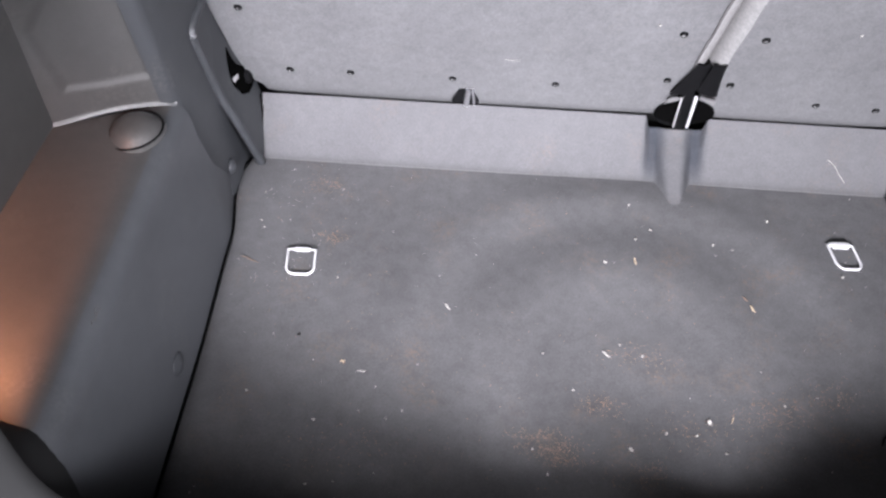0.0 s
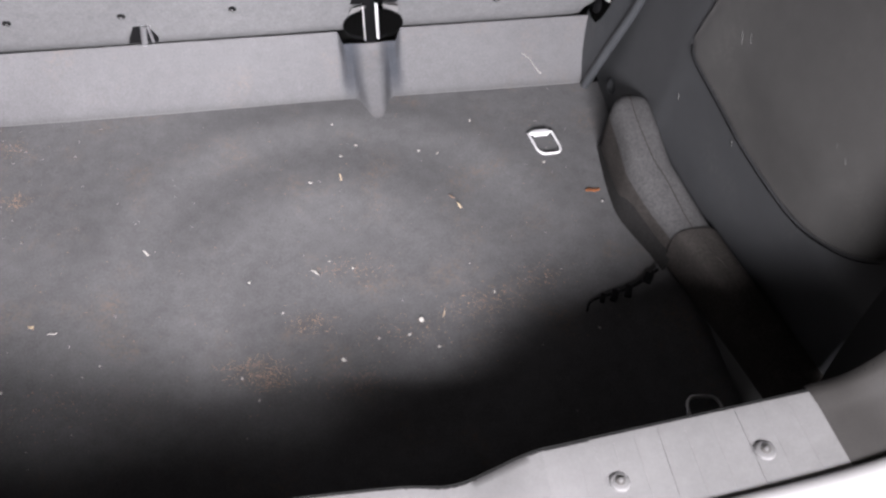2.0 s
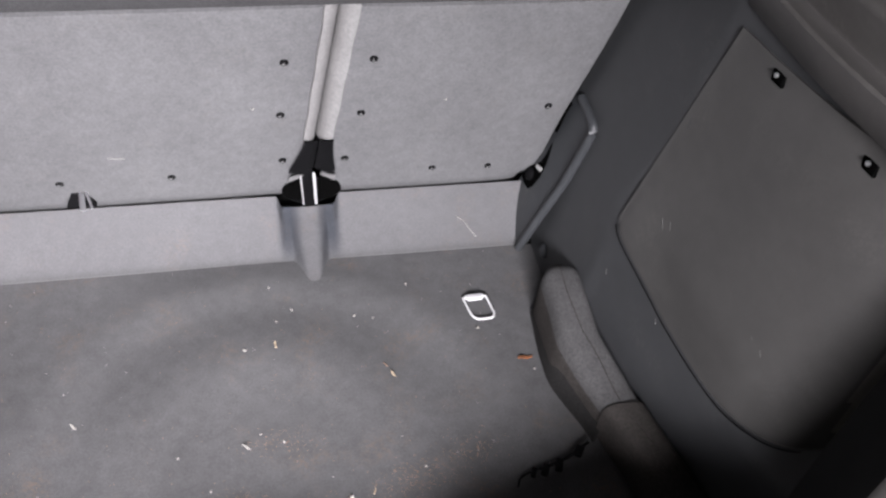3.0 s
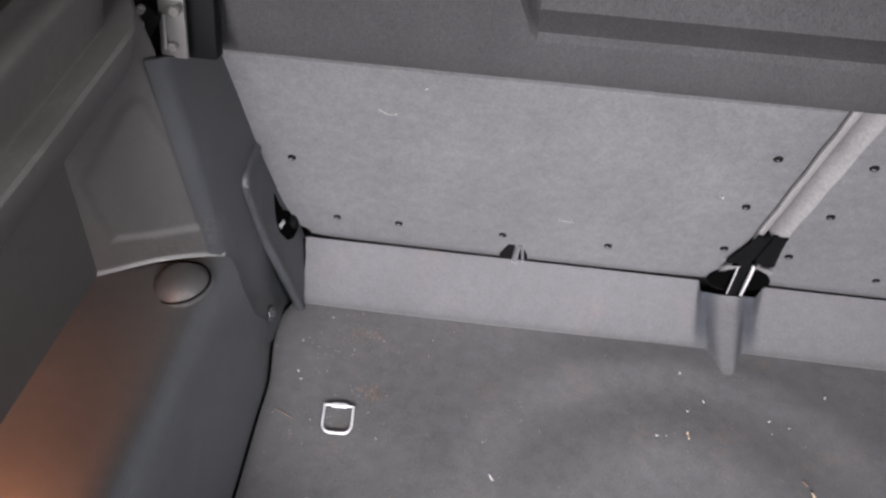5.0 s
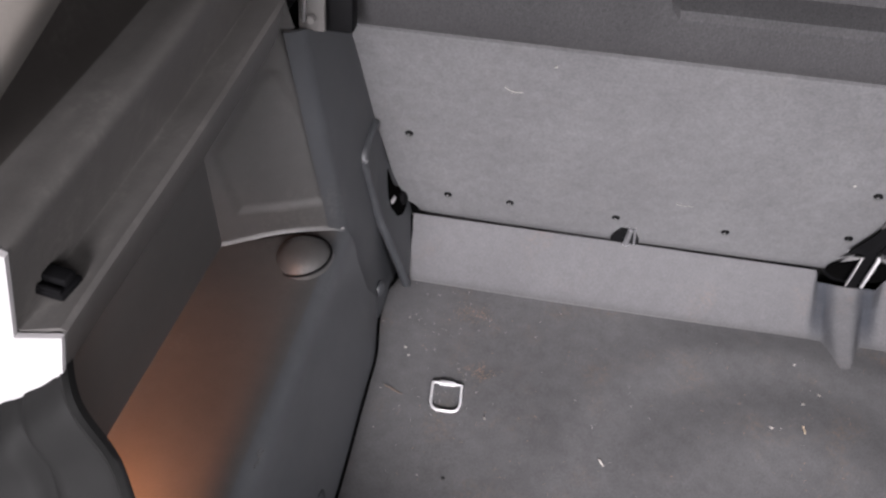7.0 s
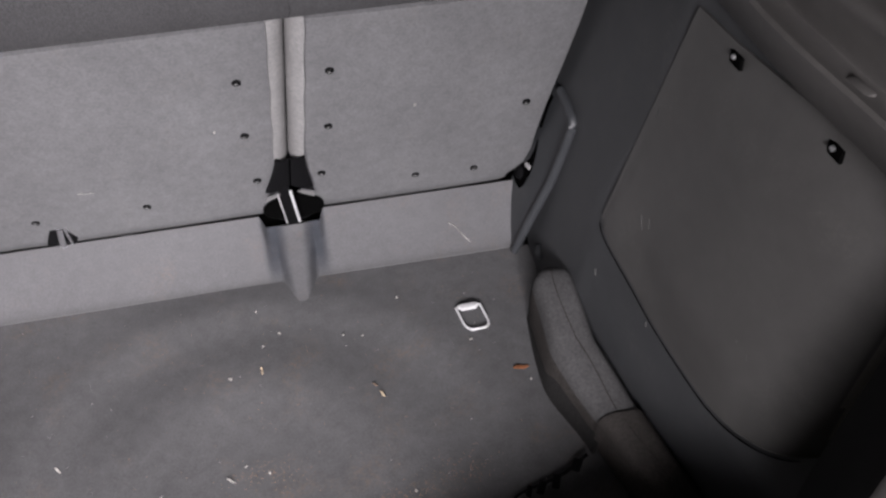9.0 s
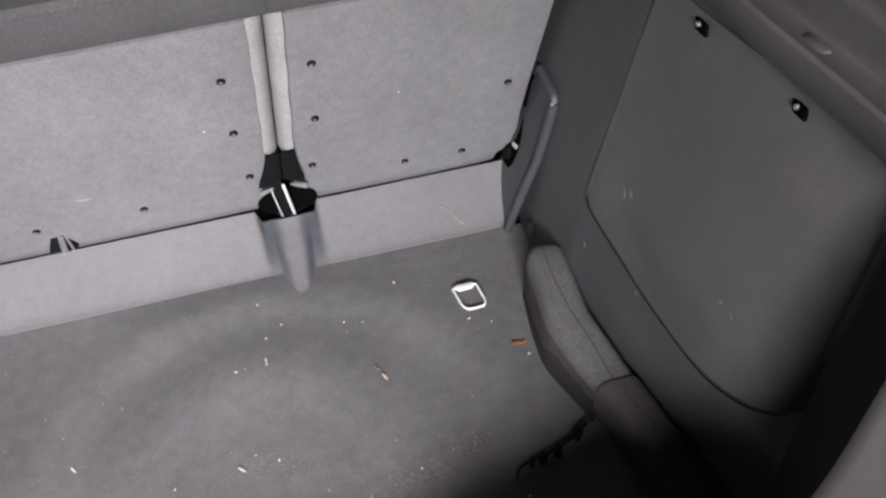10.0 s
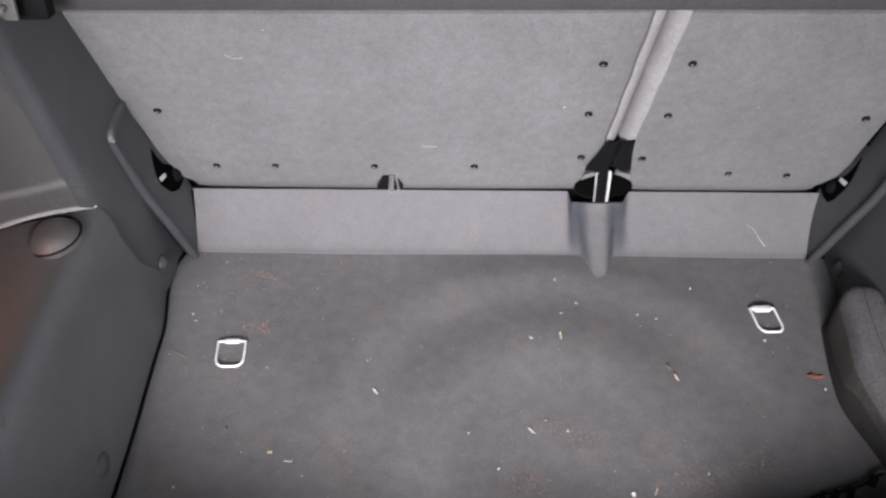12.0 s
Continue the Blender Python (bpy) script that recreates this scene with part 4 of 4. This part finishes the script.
rows = [pouch_row(-0.002 - 0.246 * k / 26) for k in range(27)]
bm = solid(rows)
# lower left faces take the dark felt, as painted shade
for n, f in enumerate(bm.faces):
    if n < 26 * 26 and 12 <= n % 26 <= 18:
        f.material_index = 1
part("light_half", turned(bm, inv), FELT, pouch, "light grey felt half with shade painted on its side", smooth=70, mats=(FELT_DARK,))
rows = [pouch_row(-0.244 - 0.27 * k / 26, 0.003) for k in range(27)]
part("dark_half", turned(solid(rows), inv), FELT_DARK, pouch, "darker brownish felt half", smooth=70)


def seam_points(y0, y1, n, shift):
    out = []
    for k in range(n):
        y = y0 + (y1 - y0) * k / (n - 1)
        r = pouch_row(y, 0.001 if y > -0.244 else 0.004)
        p = Vector(r[6]).lerp(Vector(r[7]), 0.5) + Vector((shift + 0.004 * math.sin(y * 30), 0, 0.0002))
        out.append(p)
    return out


part("seam", turned(tube(seam_points(-0.012, -0.24, 30, -0.002), 0.0007, 6), inv), FELT_DARK, pouch, "stitched seam")
part("seam", turned(tube(seam_points(-0.25, -0.50, 30, -0.002), 0.0008, 6), inv), FELT_DARK, pouch, "stitched seam")
# low flap of the pouch on the carpet
rows = []
for k in range(25):
    y = -0.012 - 0.24 * k / 24
    x0 = 0.457 - 0.010 * math.sin(math.pi * k / 24) + 0.022 * smooth_step(0.5, 1, k / 24)
    rows.append([(x0, y, 0.003), (x0 + 0.003, y, 0.016), (x0 + 0.008, y, 0.032), (x0 + 0.014, y, 0.045), (x0 + 0.03, y, 0.05)])
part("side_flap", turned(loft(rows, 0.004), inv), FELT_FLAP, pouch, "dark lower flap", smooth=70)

# black strap with short teeth beside the pouch
strap = thing("toothed_strap", "thin black plastic strap with short teeth on carpet", "strap", (0.42, -0.265, 0.0))
inv = Matrix.Translation(-Vector(strap.location))
line = sample([(0.362, -0.306, 0.005), (0.369, -0.294, 0.007), (0.388, -0.287, 0.007), (0.410, -0.283, 0.008), (0.436, -0.275, 0.009), (0.470, -0.258, 0.014)], 26)
part("band", turned(tube(line, [0.0014 + 0.001 * k / 25 for k in range(26)], 8), inv), BLACK, strap)
for k, wide, long, a in ((10, 0.0035, 0.010, 24), (14, 0.0048, 0.014, 30), (18, 0.005, 0.015, 22), (23, 0.006, 0.013, 34)):
    p = line[k]
    part("tooth", turned(turned(block(-wide, -long, -0.003, wide, 0.004, 0.003, 0.0018), Matrix.Translation(p) @ Matrix.Rotation(radians(-a), 4, "Z")), inv), BLACK, strap)

# seat latch on top of the left column
latch = thing("seat_latch", "dark metal seat latch bracket with bright bolts", "latch", (-0.575, -0.03, 0.535))
inv = Matrix.Translation(-Vector(latch.location))
part("plate", turned(turned(block(-0.016, -0.003, -0.012, 0.012, 0.003, 0.075, 0.002), Matrix.Translation((-0.570, -0.026, 0.540)) @ Matrix.Rotation(radians(-12), 4, "X")), inv), LEDGE_PLASTIC, latch, "dull grey metal plate")
part("back_plate", turned(turned(block(-0.040, -0.003, -0.030, 0.050, 0.020, 0.085, 0.004), Matrix.Translation((-0.585, 0.000, 0.545)) @ Matrix.Rotation(radians(-12), 4, "X")), inv), BLACK, latch)
part("edge_strip", turned(tube([(-0.5785, -0.034, 0.541), (-0.5775, -0.033, 0.556), (-0.5765, -0.030, 0.578)], 0.0016, 8), inv), CHROME, latch, "bright worn edge")
part("side_arm", turned(turned(block(-0.014, -0.003, -0.008, 0.014, 0.003, 0.030, 0.003), Matrix.Translation((-0.604, -0.036, 0.562)) @ Matrix.Rotation(radians(35), 4, "Y")), inv), BLACK, latch)
for x, y, z, r in ((-0.570, -0.034, 0.546, 0.0045), (-0.562, -0.033, 0.586, 0.0055), (-0.598, -0.042, 0.572, 0.005), (-0.612, -0.046, 0.582, 0.0045), (-0.594, -0.040, 0.588, 0.0045)):
    part("bolt", turned(turned(disc(r, 0.006, 12), Matrix.Translation((x, y, z)) @ Matrix.Rotation(radians(90), 4, "X")), inv), STEEL, latch, "bright bolt head")

# ---- litter on the carpet ----
def flake(name, x, y, length, wide, turn, mat, label, category="straw"):
    bm = loft([[(-length / 2 + length * k / 5, q * wide / 2 * (1 - 0.5 * abs(k / 2.5 - 1)), 0.0012 + 0.0012 * math.sin(k * 1.3)) for q in (-1, 0, 1)] for k in range(6)], 0.0008)
    ob = part(name, bm, mat)
    ob.matrix_basis = pose(x, y, floor_height(x, y) + 0.0015, 0, 0, turn)
    return tagged(ob, label, category, "litter on the carpet")


for x, y, l, w, a, m in ((0.073, -0.029, 0.013, 0.003, 95, STRAW), (-0.193, -0.133, 0.012, 0.003, -50, PALE_SPECK), (0.025, -0.194, 0.013, 0.0025, -40, PALE_SPECK), (0.232, -0.102, 0.012, 0.003, -62, STRAW),
                         (0.224, -0.084, 0.009, 0.002, -40, BROWN_CRUMB), (-0.486, -0.072, 0.030, 0.0012, -20, BROWN_CRUMB), (-0.325, -0.238, 0.006, 0.004, 20, STRAW), (-0.298, -0.252, 0.011, 0.0018, 4, PALE_SPECK), (0.180, -0.287, 0.010, 0.002, 70, STRAW)):
    flake("straw_bit", x, y, l, w, a, m, "tiny pale bit of straw on the boot carpet")
flake("leaf_bit", 0.426, -0.098, 0.021, 0.006, 0, LEAF, "small dry orange-brown leaf scrap on the carpet", "leaf")
SPECKS = ((0.029, -0.034, 0.005), (0.369, -0.034, 0.005), (0.434, -0.121, 0.004), (0.101, 0.039, 0.0045), (0.077, 0.018, 0.0035), (0.192, 0.018, 0.0035), (0.070, 0.085, 0.003), (0.278, 0.070, 0.003), (0.151, -0.291, 0.007), (0.049, -0.339, 0.006),
          (-0.485, 0.006, 0.003), (-0.478, -0.008, 0.003), (-0.491, 0.064, 0.003), (-0.353, -0.097, 0.0035), (0.045, -0.177, 0.003), (-0.060, -0.202, 0.0025), (-0.020, -0.256, 0.0025), (-0.072, -0.347, 0.003), (-0.053, -0.379, 0.003), (-0.442, -0.292, 0.003),
          (-0.349, -0.327, 0.004), (-0.344, -0.415, 0.003), (-0.238, -0.307, 0.003), (0.167, -0.335, 0.004), (0.219, 0.010, 0.0025), (0.133, -0.312, 0.003), (0.095, -0.312, 0.003), (0.074, -0.193, 0.003), (0.251, -0.258, 0.003), (0.371, -0.332, 0.003))
for k, (x, y, s) in enumerate(SPECKS):
    flake("speck", x, y, s, s * 0.8, 37 * k, PALE_SPECK, "pale crumb on the boot carpet", "crumb")
flake("dark_speck", -0.391, -0.199, 0.004, 0.003, 10, RUBBER, "small dark crumb on the boot carpet", "crumb")
rng = random.Random(4)


def crumbs(name, n, mat, label, spread):
    bm = bmesh.new()
    for _ in range(n):
        x, y = spread()
        s = rng.uniform(0.0003, 0.0008)
        a = rng.uniform(0, 6.28)
        l = s * rng.uniform(1, 2.6)
        z = floor_height(x, y) + 0.0009
        c, d = math.cos(a), math.sin(a)
        base = [bm.verts.new((x + c * l * p - d * s * q, y + d * l * p + c * s * q, z)) for p, q in ((-1, -0.4), (0.2, -1), (1, 0.2), (-0.2, 1))]
        tip = bm.verts.new((x, y, z + s))
        for i in range(4):
            bm.faces.new((base[i], base[(i + 1) % 4], tip))
    return tagged(part(name, bm, mat), label, "crumbs", kind="stuff")


crumbs("pale_crumbs", 150, PALE_SPECK, "scattered pale crumbs on the boot carpet", lambda: (rng.uniform(-0.5, 0.44), rng.uniform(-0.45, 0.14)) if rng.random() < 0.6 else (rng.gauss(-0.44, 0.05), rng.uniform(-0.12, 0.14)))
PATCHES = [(-0.070, -0.330, 0.018, 0.008), (-0.046, -0.345, 0.022, 0.012), (-0.033, -0.357, 0.014, 0.008), (0.067, -0.369, 0.022, 0.012), (0.246, -0.264, 0.018, 0.012), (0.218, -0.284, 0.022, 0.012), (0.312, -0.238, 0.024, 0.014), (0.073, -0.192, 0.026, 0.012), (0.014, -0.273, 0.016, 0.008), (0.125, -0.310, 0.035, 0.016), (-0.30, -0.36, 0.05, 0.02), (-0.372, -0.019, 0.012, 0.008), (-0.40, 0.09, 0.02, 0.012)]


def patch_spot():
    if rng.random() < 0.2:
        return rng.uniform(-0.48, 0.42), rng.uniform(-0.4, 0.1)
    x, y, a, b = rng.choice(PATCHES)
    return rng.gauss(x, a), rng.gauss(y, b)


crumbs("brown_crumbs", 2300, BROWN_CRUMB, "brown earth crumbs on the boot carpet", patch_spot)


def thread(points, mat, label, r=0.0005):
    return tagged(part("thread", tube(sample(points, 14), r, 5), mat), label, "thread", "loose threads")


def ramp_at(x, y):
    s = max(0, (y - 0.147) / 0.066)
    return (x, y - 0.002, 0.0035 + 0.077 * s ** 1.22)


thread([ramp_at(0.379, 0.181), ramp_at(0.390, 0.176), ramp_at(0.400, 0.166), ramp_at(0.409, 0.158)], PALE_SPECK, "pale thread on the felt slope", 0.00045)
thread([on_seat(-0.380, 0.405, 0.006), on_seat(-0.372, 0.400, 0.007), on_seat(-0.364, 0.397, 0.006), on_seat(-0.358, 0.399, 0.006)], PALE_SPECK, "pale thread on the seat back", 0.00045)
thread([on_seat(-0.136, 0.205, 0.006), on_seat(-0.126, 0.203, 0.006), on_seat(-0.114, 0.203, 0.006)], PALE_SPECK, "pale thread on the seat back", 0.0003)
for x, z in ((0.066, 0.298), (-0.321, 0.450), (0.33, 0.30)):
    thread([on_seat(x, z, 0.006), on_seat(x + 0.001, z + 0.001, 0.007), on_seat(x + 0.002, z + 0.002, 0.006)], PALE_SPECK, "pale lint on the seat back", 0.0008)

for y, z, l in ((-0.351, 0.294, 0.008), (-0.335, 0.301, 0.004), (-0.145, 0.305, 0.014), (-0.160, 0.312, 0.010)):
    tagged(part("scuff", tube([on_cover(y, z, 0.0036), on_cover(y - l * 0.3, z - l * 0.5, 0.0039), on_cover(y - l * 0.5, z - l, 0.0036)], 0.00035, 5), SCUFF), "thin pale scuff on the side cover", "scuff", "scuffs on the side wall")
for y, z, l in ((-0.079, 0.158, 0.008), (-0.196, 0.178, 0.007)):
    tagged(part("scuff", tube([cover_point(y, z, 0.0), cover_point(y - l * 0.3, z - l * 0.5, 0.0006), cover_point(y - l * 0.5, z - l, 0.0)], 0.0005, 5), SCUFF), "small pale scuff on the side trim", "scuff", "scuffs on the side wall")

# unseen raised tailgate over the opening, added to block light from above
rows = [[(x, y, z) for x in (-0.62, -0.3, 0, 0.3, 0.62)] for y, z in ((-0.36, 1.13), (-0.55, 1.30), (-0.85, 1.52), (-1.2, 1.74), (-1.45, 1.88))]
tagged(part("tailgate_lining", loft(rows, 0.03), RUBBER), "dark inside of the raised tailgate, unseen, added to block light", "tailgate", kind="structure")

for x, y, z, l in ((-0.5515, -0.365, 0.2355, 0.016), (-0.5535, -0.358, 0.2385, 0.010), (-0.5525, -0.372, 0.2370, 0.007)):
    tagged(part("scuff", tube([(x, y, z), (x - 0.001, y + l * 0.5, z + 0.0016), (x + 0.0004, y + l, z + 0.0004)], 0.0006, 5), SCUFF), "pale scuff on the rim of the storage tray", "scuff", "scuffs on the side wall")

# ---- car shell and ground, which close the place ----
def slab(name, x0, y0, z0, x1, y1, z1, mat, label, category):
    return tagged(part(name, block(x0, y0, z0, x1, y1, z1, 0), mat), label, category, kind="structure")


slab("ceiling", -0.75, -0.35, 1.08, 0.75, 2.2, 1.11, SEAT_FABRIC, "dark roof lining of the car", "ceiling")
slab("cabin_front", -0.75, 1.5, -0.2, 0.75, 1.54, 1.10, SEAT_FABRIC, "dark front end of the cabin", "wall")
slab("cabin_floor", -0.80, 0.30, -0.25, 0.80, 1.6, -0.2, RUBBER, "dark cabin floor", "floor")
slab("shell_left", -0.83, -0.55, -0.25, -0.80, 1.6, 0.75, RUBBER, "car side shell", "wall")
slab("shell_right", 0.80, -0.55, -0.25, 0.83, 1.6, 0.75, RUBBER, "car side shell", "wall")
slab("shell_floor", -0.82, -0.68, -0.10, 0.82, 0.32, -0.06, RUBBER, "car floor shell", "floor")
slab("ground", -40, -40, -0.62, 40, 40, -0.58, CONCRETE, "dark concrete ground round the car", "ground")
